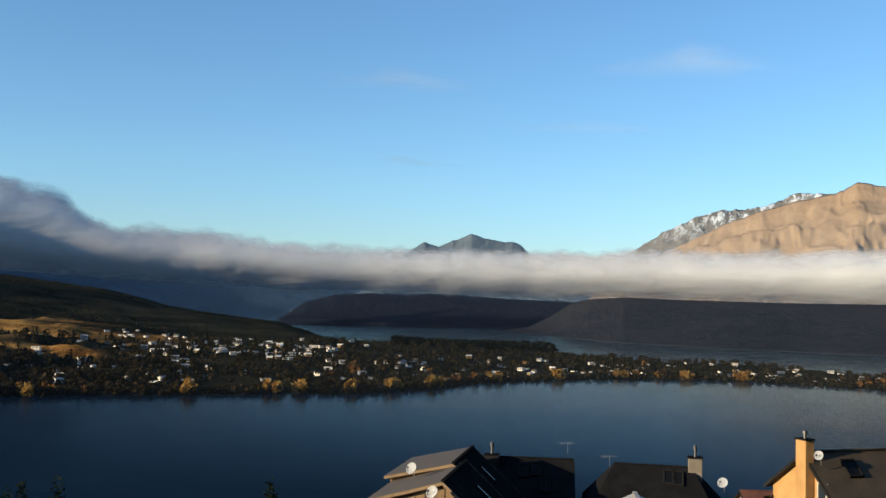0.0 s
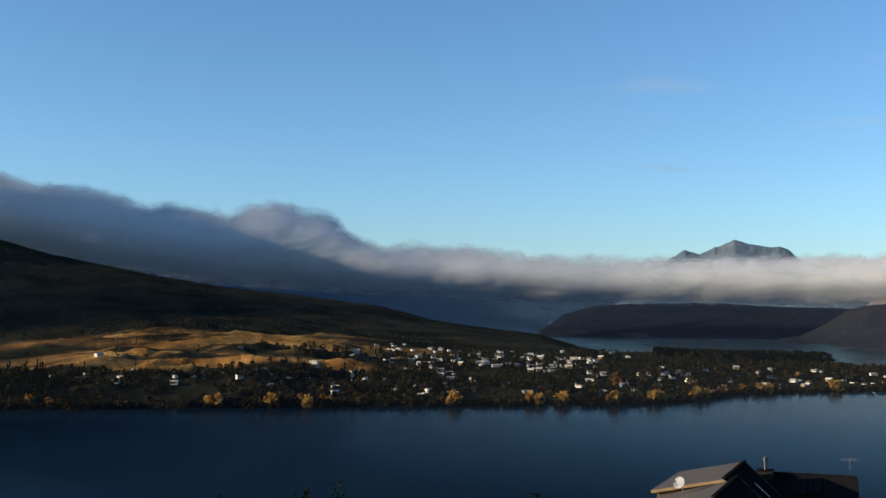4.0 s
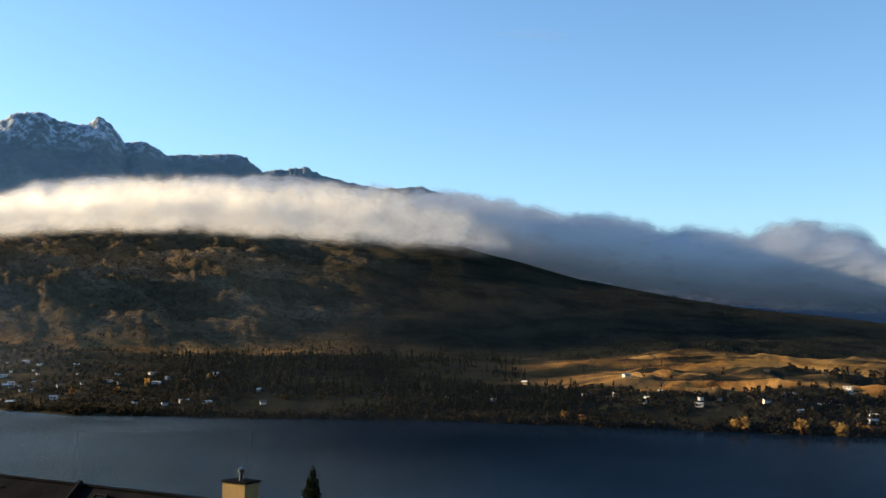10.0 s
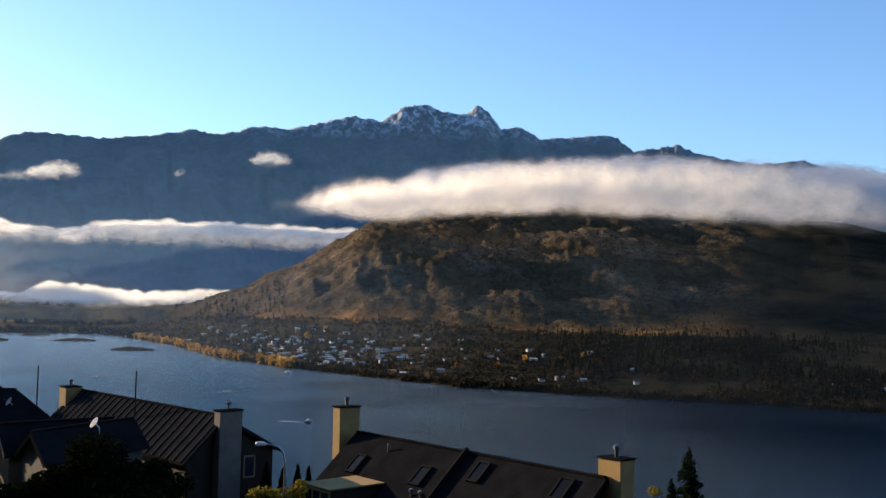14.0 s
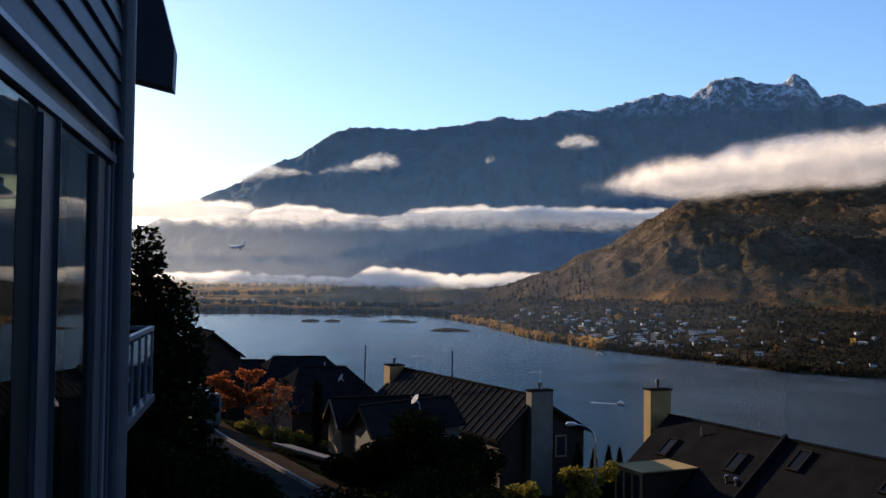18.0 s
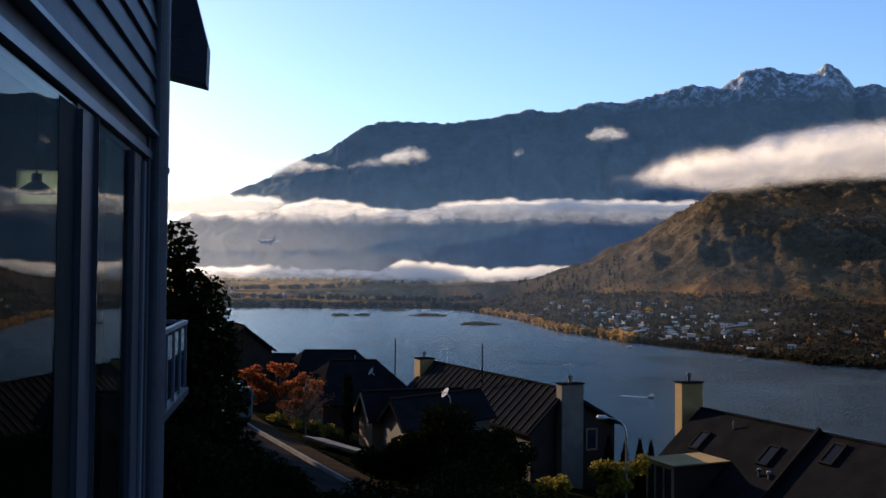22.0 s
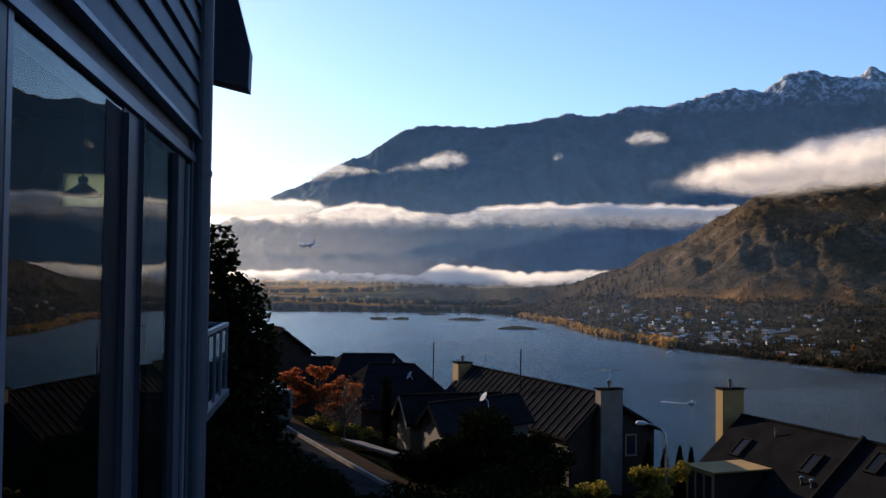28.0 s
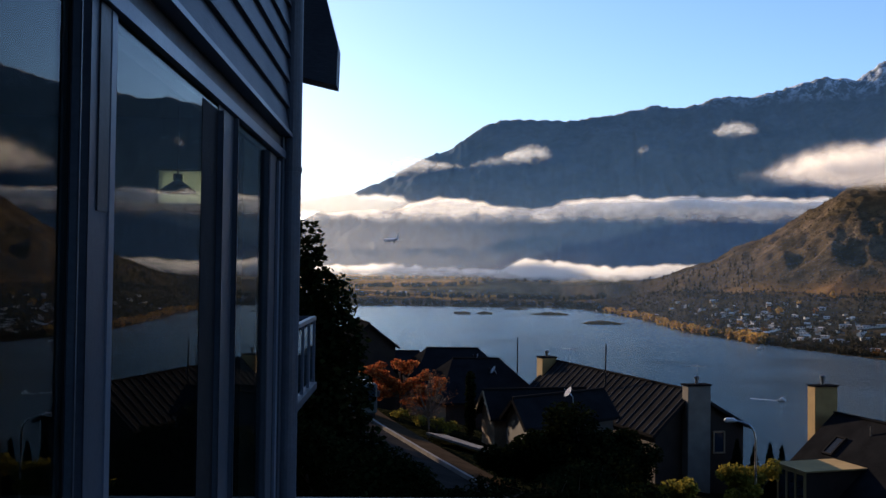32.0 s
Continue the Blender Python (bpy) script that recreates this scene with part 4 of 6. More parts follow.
wood("brown_wood", "brown and olive trees and hedges round the village houses", scatter(3600, -21, 6, 2, 440, 0.32), WOOD_BROWN, 1.5, 4.6, False)
wood("autumn_wood", "orange and golden autumn trees by the water", np.concatenate([scatter(26, -14, 8, 5, 260, 0.5), scatter(60, 24, 46, 3, 14, 0.62), scatter(260, 44, 92, 3, 22, 0.55), scatter(110, 54, 92, 20, 160, 0.55)]), WOOD_GOLD, 3, 8, False)
wood("golden_willows", "golden autumn willows along the shore below the village", np.concatenate([scatter(120, -20, -11.5, 0, 26), scatter(10, -14, 6, 150, 420, 0.5)] + [scatter(5, a - 0.35, a + 0.35, 1, 9) for a in (33.5, 36.8, 38.4, 46.5, 51.2, 52.6, 55.4, 58.0, 60.2, 63.5, 67.0, 70.5, 73.8, 77.0)]), WOOD_WILLOW, 5, 9, False, 26)
wood("spit_wood", "dense dark wood on the point between the two waters", np.concatenate([scatter(200, 57.8, 61.8, 500, 590), scatter(240, 61.2, 66.7, 370, 440)]), WOOD_DARK, 8, 13, False)
wood("pine_plantation", "dark mass of pines along the foot of the hill", np.concatenate([scatter(800, 3, 22, 120, 400, 0.3), scatter(350, 17, 25, 40, 200, 0.35)]), WOOD_DARK, 4.5, 9.5, True)
wood("field_trees", "rows of dark shelter trees across the plain", np.concatenate([scatter(150, -37, -23, 690, 720), scatter(110, -35, -24, 1000, 1030), scatter(170, -38, -20, 300, 340), scatter(260, -42, -20, 4, 40)]), WOOD_DARK, 6, 13, False)
wood("hill_scrub", "low dark scrub dotted over the hill", np.concatenate([scatter(7000, -17, 14, 380, 1000, 0.3), scatter(1200, 14, 46, 400, 1100, 0.46)]), WOOD_BROWN, 1.0, 3.3, False, 9)


def lake_house(label, L, W, H, wall, roof, pitch):
    """A small house with a pitched roof, eaves, a door and windows."""
    e = thing("shore_house", (0, 0, 0), label, "house", "houses across the lake")
    up = Vector((0, 0, 1))
    bm = bmesh.new()
    ends = []
    for s in (-1, 1):
        ends.append([bm.verts.new(p) for p in ((s * L, -W, -3), (s * L, W, -3), (s * L, W, H), (s * L, 0, H + W * pitch), (s * L, -W, H))])
    bm.faces.new(ends[0]), bm.faces.new(ends[1][::-1])
    for i in range(5):
        bm.faces.new([ends[0][i], ends[1][i], ends[1][(i + 1) % 5], ends[0][(i + 1) % 5]])
    part("wall", bm, wall, e)
    for s in (-1, 1):
        bm = bmesh.new()
        slab(bm, [(-L - 0.4, 0, H + W * pitch + 0.15), (L + 0.4, 0, H + W * pitch + 0.15), (L + 0.4, s * (W + 0.5), H - 0.5 * pitch + 0.15), (-L - 0.4, s * (W + 0.5), H - 0.5 * pitch + 0.15)], 0.2)
        part("roof", bm, roof, e)
        for x in (-0.5, 0.45):
            bm = bmesh.new()
            box(bm, (x * L, s * W, H * 0.55), (L * 0.22, 0.08, H * 0.24))
            part("window", bm, GLASS, e)
    e.location = (0, 0, -500)
    return e


protos = [lake_house("white two-storey house among trees across the lake", 2.3, 1.7, 2.0, WHITEWALL, ROOF_DARK, 0.45), lake_house("long low white house across the lake", 3.5, 1.6, 1.5, WHITEWALL, FASCIA, 0.3),
          lake_house("cream house with a pale roof across the lake", 2.4, 1.9, 2.0, STUCCO, WHITEWALL, 0.5), lake_house("white house with a grey roof across the lake", 2.8, 2, 1.9, WHITEWALL, GREYSTUC, 0.4),
          lake_house("small white cottage across the lake", 2, 1.6, 1.6, WHITEWALL, ROOF_TAN, 0.6)]
homes = np.concatenate([scatter(50, -13.5, -6, 50, 210), scatter(50, -17, -3, 25, 330), scatter(8, -3, 9, 60, 340), scatter(8, 20, 36, 60, 300), scatter(74, 41, 57, 190, 380), scatter(40, 37, 60, 30, 260), scatter(66, 56, 88, 40, 230), scatter(14, -38, -24, 350, 950)])
for i, p in enumerate(homes):
    k = i % 5
    src = protos[k]
    yaw = math.degrees(math.atan2(p[0], p[1]))
    m = pose(p[0], p[1], p[2] + 0.3, 0, 0, -yaw + rng.uniform(-50, 50))
    if i < 5:
        src.matrix_basis = m
    else:
        copy_thing(src, m)

for yaw, off, k in ((2.3, 55, 0), (3.3, 62, 1), (4.5, 62, 1), (4.95, 240, 2), (7.5, 60, 4), (17.7, 110, 0)):
    r = float(far_land(np.array([yaw]), np.array([900.0]))[1][0]) + off
    z = float(ground_height(np.array([yaw]), np.array([r]))[0][0])
    copy_thing(protos[k], pose(r * math.sin(radians(yaw)), r * math.cos(radians(yaw)), z + 0.6, 0, 0, -yaw + 8))


def far_houses(name, label, places, mats):
    """Many small gabled houses as one, each half hidden among the trees."""
    verts, quads, slot = [], [], []
    for p in places:
        L, W, H, g = rng.uniform(1.0, 2.5), rng.uniform(0.9, 1.6), rng.uniform(0.8, 1.9), rng.uniform(0.25, 0.55)
        v = [(x * L, y * W, z) for x in (-1, 1) for y, z in ((-1, -3), (0, -3), (1, -3), (1, H), (0, H + W * g), (-1, H))]
        o = 0.35
        v += [(x * (L + o), y * (W + o), H + (W * g if y == 0 else -o * g) + 0.15) for x in (-1, 1) for y in (-1, 0, 1)]
        q = [(0, 1, 4, 5), (1, 2, 3, 4), (7, 6, 11, 10), (8, 7, 10, 9), (6, 0, 5, 11), (2, 8, 9, 3), (12, 13, 16, 15), (13, 14, 17, 16)]
        t = -math.atan2(p[0], p[1]) + rng.uniform(-0.9, 0.9)
        v = np.array(v)
        v = np.stack([v[:, 0] * np.cos(t) - v[:, 1] * np.sin(t), v[:, 0] * np.sin(t) + v[:, 1] * np.cos(t), v[:, 2]], -1) + p
        quads.append(np.array(q) + 18 * len(verts))
        wall, roof = rng.choice([0, 0, 1, 1, 4]), rng.choice([2, 2, 3, 4])
        slot += [wall] * 6 + [roof] * 2
        verts.append(v)
    me = sheet_mesh(name, np.concatenate(verts), np.concatenate(quads), smooth=False)
    for m in mats:
        me.materials.append(m)
    me.polygons.foreach_set("material_index", np.array(slot, np.int32))
    return tagged(new(name, me), label, "houses", kind="stuff")


far_houses("village_houses", "small white and cream houses half hidden among the trees across the lake", np.concatenate([scatter(70, 43, 55, 220, 400), scatter(90, 54, 86, 25, 215), scatter(26, 36, 48, 60, 170), scatter(26, 25, 40, 105, 165), scatter(40, -17, -4, 40, 300), scatter(20, -15, 2, 20, 230), scatter(14, -22, -17, 20, 90)]), [WHITEWALL, GREYSTUC, ROOF_DARK, FASCIA, ROOF_TAN])


def islet(a, r, L, W):
    bm = bmesh.new()
    bmesh.ops.create_icosphere(bm, subdivisions=3, radius=1)
    for v in bm.verts:
        k = 1 + 0.5 * noise.noise(v.co * 2.3 + Vector((a, r, 0)))
        v.co = Vector((v.co.x * L * k, v.co.y * W * k, v.co.z * 3.4 * k))
    ob = part("islet", bm, REEDS)
    p = spot_far(a, r)
    ob.location, ob.rotation_euler = (p[0], p[1], 0.2), (0, 0, -radians(a))
    tagged(ob, "low reedy islet in the lake", "islet", "islets")


def spot_far(a, r):
    return (r * math.sin(radians(a)), r * math.cos(radians(a)))


for a, r, L, W in ((-27.9, 1480, 13, 9), (-26.7, 1490, 11, 8), (-23.0, 1500, 24, 14), (-20.2, 1250, 22, 13), (-25.0, 1700, 20, 10)):
    islet(a, r, L, W)

# ---- houses near by ----
UX = Vector((0.69, -0.724, 0))      # along the ridges of the terraces
NX = Vector((-0.724, -0.69, 0))     # across them, uphill


def spot(yaw, pitch, d):
    a = radians(yaw)
    return Vector((d * math.sin(a), d * math.cos(a), 60 + d * math.tan(radians(pitch))))


def land_z(p):
    return float(ground_height(np.array([math.degrees(math.atan2(p[0], p[1]))]), np.array([math.hypot(p[0], p[1])]))[0][0])


def gable_house(name, label, a, b, wf, drop_f, wb, drop_b, base, wall, roof, ribs=0.0, over=0.35, front=None, group="", thick=0.16, roof_b=None, hip=0.0):
    """A house under a pitched roof: ridge ends a and b, half width and fall of the roof on the front and the back side."""
    a, b = Vector(a), Vector(b)
    o = Vector(((a.x + b.x) / 2, (a.y + b.y) / 2, base))
    e = thing(name, o, label, "house", group)
    u = (b - a).normalized()
    n = Vector(front) if front else Vector((u.y, -u.x, 0))
    up = Vector((0, 0, 1))
    bm = bmesh.new()
    ends = []
    for p in (a, b):
        q = p - o + u * (hip * 0.9 if p is b else -hip * 0.9)
        if hip:
            ends.append([bm.verts.new(w) for w in (q + n * wf - up * q.z, q + n * wf - up * drop_f, q - up * max(drop_f, drop_b), q - n * wb - up * drop_b, q - n * wb - up * q.z)])
            continue
        ends.append([bm.verts.new(w) for w in (q + n * wf - up * (q.z), q + n * wf - up * drop_f, q - up * 0.05, q - n * wb - up * drop_b, q - n * wb - up * q.z)])
    bm.faces.new(ends[0])
    bm.faces.new(ends[1][::-1])
    for i in range(5):
        j = (i + 1) % 5
        bm.faces.new([ends[0][i], ends[0][j], ends[1][j], ends[1][i]])
    part("wall", bm, wall, e)
    for side, w, drop in ((n, wf, drop_f), (-n, wb, drop_b)):
        bm = bmesh.new()
        k = (w + over) / w
        A, B = a - o - u * over + up * 0.14, b - o + u * over + up * 0.14
        slab(bm, [A, B, B + u * hip + side * w * k - up * drop * k, A - u * hip + side * w * k - up * drop * k], thick)
        part("roof", bm, roof if side is n else (roof_b or roof), e)
        if ribs and side is n:
            L = (b - a).length
            me = None
            cnt = int(L / ribs)
            for i in range(cnt + 1):
                p0 = A + u * (over + L * i / cnt)
                d = (side * w * k - up * drop * k)
                if me is None:
                    bm = bmesh.new()
                    nn = u.cross(d).normalized()
                    nn = nn if nn.z > 0 else -nn
                    box(bm, d * 0.5 + nn * 0.03, (d.length / 2, 0.035, 0.035), d, u)
                    ob = part("rib", bm, RIBTRIM, e)
                    me = ob.data
                    ob.location = p0
                else:
                    share("rib", me, e, p0)
    bm = bmesh.new()
    box(bm, (a + b) / 2 - o + up * 0.18, ((b - a).length / 2 + over, 0.12, 0.04), u, n)
    part("ridge_cap", bm, roof, e)
    for p, s in ((a, -1), (b, 1)):
        bm = bmesh.new()
        if hip:
            q, kf, kb = p - o + u * s * over + up * 0.13, (wf + over) / wf, (wb + over) / wb
            slab(bm, [q, q + u * s * hip + n * wf * kf - up * drop_f * kf, q + u * s * hip - n * wb * kb - up * drop_b * kb], thick)
            part("hip", bm, roof, e)
            continue
        for side, w, drop in ((n, wf, drop_f), (-n, wb, drop_b)):
            k = (w + over) / w
            P0 = p - o + u * s * (over + 0.03)
            d = side * w * k - up * drop * k
            box(bm, P0 + d * 0.5 + up * 0.02, (d.length / 2, 0.03, 0.09), d, u)
        part("barge_board", bm, BOARDS if wall is BOARDS else ROOF_RIB, e)
    return e, o, u, n


def chimney(e, c, hu, hn, z0, z1, mat, u=UX, n=NX, flue=0.6):
    """A block chimney with a thin cap and a steel flue; c is its centre."""
    o = e.location
    bm = bmesh.new()
    box(bm, Vector((c.x, c.y, (z0 + z1) / 2)) - o, (hu, hn, (z1 - z0) / 2), u, n, 0.03)
    ch = part("chimney", bm, mat, e, "plastered block chimney")
    bm = bmesh.new()
    box(bm, Vector((c.x, c.y, z1 + 0.04)) - o, (hu + 0.06, hn + 0.06, 0.04), u, n)
    part("cap", bm, ROOF_DARK, ch)
    if flue:
        bm = bmesh.new()
        f = Vector((c.x, c.y, z1 + 0.08)) - o
        tube(bm, [f, f + Vector((0, 0, flue * 0.6)), f + Vector((0, 0, flue * 0.62)), f + Vector((0, 0, flue * 0.85)), f + Vector((0, 0, flue * 0.87)), f + Vector((0, 0, flue))], [0.1, 0.1, 0.17, 0.17, 0.13, 0.05], 10)
        part("flue", bm, FLUE, ch, "dull steel flue")
    return ch


def roof_window(e, c, down, along, hw, hl, nrm):
    """A skylight: c in the house's frame on the roof plane."""
    bm = bmesh.new()
    for s in (-1, 1):
        box(bm, c + along * s * hw + nrm * 0.08, (0.06, hl + 0.06, 0.08), along, down)
        box(bm, c + down * s * hl + nrm * 0.08, (hw, 0.06, 0.08), along, down)
    w = part("roof_window", bm, ROOF_RIB, e, "dark framed skylight")
    bm = bmesh.new()
    box(bm, c + nrm * 0.09, (hw - 0.05, hl - 0.05, 0.02), along, down)
    part("pane", bm, SKYLIGHT, w)


def wall_window(e, c, along, out, hw, hh, frame_mat=None, parent=None):
    up = Vector((0, 0, 1))
    bm = bmesh.new()
    for s in (-1, 1):
        box(bm, c + along * s * hw + out * 0.03, (0.05, 0.05, hh + 0.05), along, out)
        box(bm, c + up * s * hh + out * 0.03, (hw - 0.05, 0.05, 0.05), along, out)
    w = part("window", bm, frame_mat or FASCIA, parent or e)
    bm = bmesh.new()
    box(bm, c + out * 0.02, (hw - 0.05, 0.012, hh - 0.05), along, out)
    part("pane", bm, GLASS, w)


def S(x, y, z):
    return Vector((1.3 * x, 1.3 * y, 60 + 1.3 * (z - 60)))


# terrace house with two block chimneys
A0, A1 = S(-6.79, 49.54, 53.68), S(3.61, 37.83, 53.8)
ua = (A1 - A0).normalized()
na = Vector((ua.y, -ua.x, 0))
na = na if na.y < 0 else -na
houseA, oA, _, _ = gable_house("terrace_house", "dark-roofed terrace house with two tall cream block chimneys", A0, A1, 5.2, 4.9, 4.5, 4.0, 42.0, TIMBER, ROOF_DARK, front=na)
chimney(houseA, S(-7.4, 50.3, 0) + na * 0.3, 0.42, 0.75, 47, 53.4, STUCCO, ua, na)
chimney(houseA, S(4.2, 37.9, 0), 0.72, 0.48, 47, 52.95, STUCCO, ua, na)
# long house with a ribbed roof
B0, B1 = S(-23.92, 57.2, 54.65), S(-12.7, 46.29, 54.65)
ub = (B1 - B0).normalized()
nb = Vector((ub.y, -ub.x, 0))
nb = nb if nb.y < 0 else -nb
houseB, oB, _, _ = gable_house("long_house", "long timber house under a weathered ribbed metal roof", B0, B1, 2.3, 2.2, 3.6, 2.0, 44.0, TIMBER, ROOF_RIB, 0.85, front=nb)
chimney(houseB, S(-12.4, 46.2, 0), 0.35, 0.75, 45, 53.5, CHIMGREY, ub, nb, 0.5)
chimney(houseB, S(-24.4, 57.0, 0), 0.6, 0.6, 51, 53.4, STUCCO, ub, nb, 0.5)
# white cottage and its neighbour
C0, C1 = spot(-24.8, -7.0, 57.2), spot(-20.2, -6.4, 62.5)
C0.z = C1.z = 52.9
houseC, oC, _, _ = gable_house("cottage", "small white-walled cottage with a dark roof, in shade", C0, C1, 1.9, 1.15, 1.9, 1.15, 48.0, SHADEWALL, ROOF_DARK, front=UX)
C2 = spot(-26.4, -6.65, 62)
houseC2, _, _, _ = gable_house("cottage", "small cottage with a pale gable and dark roof", C2, C2 - NX * 6, 1.3, 1.2, 1.3, 1.2, 48.0, BOARDS, ROOF_DARK, front=UX)
D0 = spot(-29.67, -4.33, 91)
gable_house("lake_house", "dark-roofed house by the street", D0, D0 + Vector((3.4, 1.9, 0)), 4, 2.2, 4, 2.2, 46, TIMBER, ROOF_DARK, front=UX, hip=2.0)
D1 = spot(-28.19, -4.9, 84)
gable_house("lake_house", "dark-roofed house by the street", D1, D1 + Vector((2.6, 1.8, 0)), 5, 2.8, 5, 2.8, 46, TIMBER, ROOF_DARK, front=UX, hip=2.4)
E0 = spot(-32.6, -4.5, 105)
gable_house("lake_house", "low dark-roofed house behind the red tree", E0, E0 + Vector((3.3, 2, 0)), 3, 1.6, 3, 1.6, 44, TIMBER, ROOF_DARK, front=UX)
F0 = spot(-33.14, -2.98, 97)
gable_house("lake_house", "dark timber house with its gable to the lake", F0, F0 + UX * -8, 2.6, 2.0, 2.6, 2.0, 44, TIMBER, ROOF_DARK, front=NX)

# details of the terrace house: skylights, party parapet, dormer, vents
da = (na * 5.2 - Vector((0, 0, 4.9))).normalized()
nrm_a = ua.cross(da)
nrm_a = nrm_a if nrm_a.z > 0 else -nrm_a


def on_a(t, d, lift=0.0):
    return A0 - oA + Vector((0, 0, 0.14)) + ua * t + da * d + nrm_a * lift


for t, d in ((2.2, 2.3), (8.45, 2.15), (12.55, 1.15), (18.7, 1.15)):
    roof_window(houseA, on_a(t, d), da, ua, 0.42, 0.64, nrm_a)
bm = bmesh.new()
box(bm, on_a(10.6, 2.6, 0.12), (0.09, 2.7, 0.2), ua, da)
part("parapet", bm, ROOF_RIB, houseA, "raised flashing between the two roofs")
bm = bmesh.new()
tube(bm, [on_a(4.1, 1.0), on_a(4.1, 1.0) + Vector((0, 0, 0.5))], [0.05, 0.05], 8)
part("vent_pipe", bm, STEEL, houseA)
for t in (8.9, 9.7):
    bm = bmesh.new()
    b0 = on_a(t, 3.5)
    tube(bm, [b0, b0 + Vector((0, 0, 0.25)), b0 + Vector((0, 0, 0.27)), b0 + Vector((0, 0, 0.4)), b0 + Vector((0, 0, 0.45))], [0.07, 0.07, 0.13, 0.13, 0.04], 10)
    part("roof_vent", bm, STEEL, houseA, "shiny cowled roof vent")
dk = spot(-9.38, -10.15, 57) - oA           # the dormer's near top corner
dc = dk - ua * 1.36 - na * 1.7 - Vector((0, 0, 1.6))
bm = bmesh.new()
box(bm, dc, (1.36, 1.7, 1.55), ua, na)
dorm = part("dormer", bm, TIMBER, houseA)
bm = bmesh.new()
slab(bm, [dc + ua * a + na * b + Vector((0, 0, z)) for a, b, z in ((-1.5, 1.84, 1.6), (1.5, 1.84, 1.6), (1.5, -1.84, 1.68), (-1.5, -1.84, 1.68))], 0.08)
part("dormer_roof", bm, STUCCO, dorm, "pale flat dormer roof")
for k in range(4):
    bm = bmesh.new()
    box(bm, dc + na * 1.73 + ua * (-1.3 + 0.867 * k), (0.06, 0.05, 1.5), ua, na)
    part("mullion", bm, STUCCO, dorm)
for z in (-1.46, 1.4):
    bm = bmesh.new()
    box(bm, dc + na * 1.735 + Vector((0, 0, z)), (1.24, 0.04, 0.07), ua, na)
    part("window_rail", bm, STUCCO, dorm)
for k in range(3):
    bm = bmesh.new()
    box(bm, dc + na * 1.71 + ua * (-0.867 + 0.867 * k), (0.36, 0.02, 1.36), ua, na)
    part("pane", bm, GLASS, dorm)
# window and vents of the long house and cottage
wall_window(houseB, B1 - oB + ub * 0.02 - nb * 1.9 - Vector((0, 0, 3.0)), nb, ub, 0.36, 0.62, BOARDS)
uc = (C1 - C0).normalized()
wall_window(houseC, C0 - oC + uc * 2.2 + UX * 1.92 - Vector((0, 0, 2.4)), uc, UX, 0.4, 0.7, DARKMETAL)
wall_window(houseC, C0 - oC + uc * 3.6 + UX * 1.92 - Vector((0, 0, 2.3)), uc, UX, 0.35, 0.6, DARKMETAL)


def dish(yaw, el, d, r, to, label, post=0.5):
    """A satellite dish on a short arm."""
    e = thing("satellite_dish", spot(yaw, el, d), label, "dish", "satellite dishes")
    to = Vector(to).normalized()
    a = to.orthogonal().normalized()
    b = to.cross(a)
    bm = bmesh.new()
    rings = []
    for k in range(5):
        rr_ = r * k / 4 + 0.001
        rings.append([bm.verts.new((a * math.cos(j * math.tau / 20) + b * math.sin(j * math.tau / 20)) * rr_ + to * (rr_ * rr_ / r * 0.35)) for j in range(20)])
    for r0, r1 in zip(rings, rings[1:]):
        for j in range(20):
            bm.faces.new([r0[j], r0[(j + 1) % 20], r1[(j + 1) % 20], r1[j]])
    geo = bmesh.ops.solidify(bm, geom=bm.faces[:], thickness=0.02)
    part("reflector", bm, WHITEPAINT, e)
    bm = bmesh.new()
    tube(bm, [to * -0.02, to * -0.25 - Vector((0, 0, 0.1)), to * -0.3 - Vector((0, 0, post))], [0.03, 0.03, 0.03], 6)
    part("mount", bm, STEEL, e)
    bm = bmesh.new()
    tube(bm, [b * -r * 0.9, to * r * 1.1 - b * r * 0.2], [0.015, 0.015], 5)
    box(bm, to * r * 1.1 - b * r * 0.2, (0.05, 0.05, 0.05))
    part("feed_arm", bm, DARKMETAL, e)
    return e


def aerial(yaw, el, d, tall, label, bars=5):
    e = thing("tv_aerial", spot(yaw, el, d), label, "aerial", "television aerials")
    bm = bmesh.new()
    tube(bm, [(0, 0, -tall), (0, 0, 0.1)], [0.016, 0.012], 6)
    part("mast", bm, STEEL, e)
    ax = sight(yaw + 70, 0)
    for k in range(bars):
        bm = bmesh.new()
        c = ax * (k - bars / 2) * 0.22
        side = Vector((-ax.y, ax.x, 0.25))
        tube(bm, [c - side * 0.3, c + side * 0.3], [0.011, 0.011], 5)
        part("element", bm, AERIAL, e)
    bm = bmesh.new()
    tube(bm, [ax * -0.75, ax * 0.6], [0.01, 0.01], 5)
    part("boom", bm, AERIAL, e)
    return e


dish(-21.9, -6.6, 59.0, 0.32, (-0.75, 0.1, 0.4), "white satellite dish on the cottage roof")
dish(-26.1, -5.45, 82.5, 0.36, (-0.6, -0.5, 0.5), "white satellite dish on a dark roof")
dish(-27.07, -4.75, 90, 0.34, (-0.6, -0.5, 0.5), "white satellite dish on a dark roof")
aerial(-15.0, -4.95, 62, 1.0, "thin television aerial above the chimney", 3)
aerial(-21.9, -4.2, 78, 1.2, "thin television aerial behind the chimney", 4)

# houses below the start of the pan
gf = sight(71, 0)
gr = sight(161, 0)


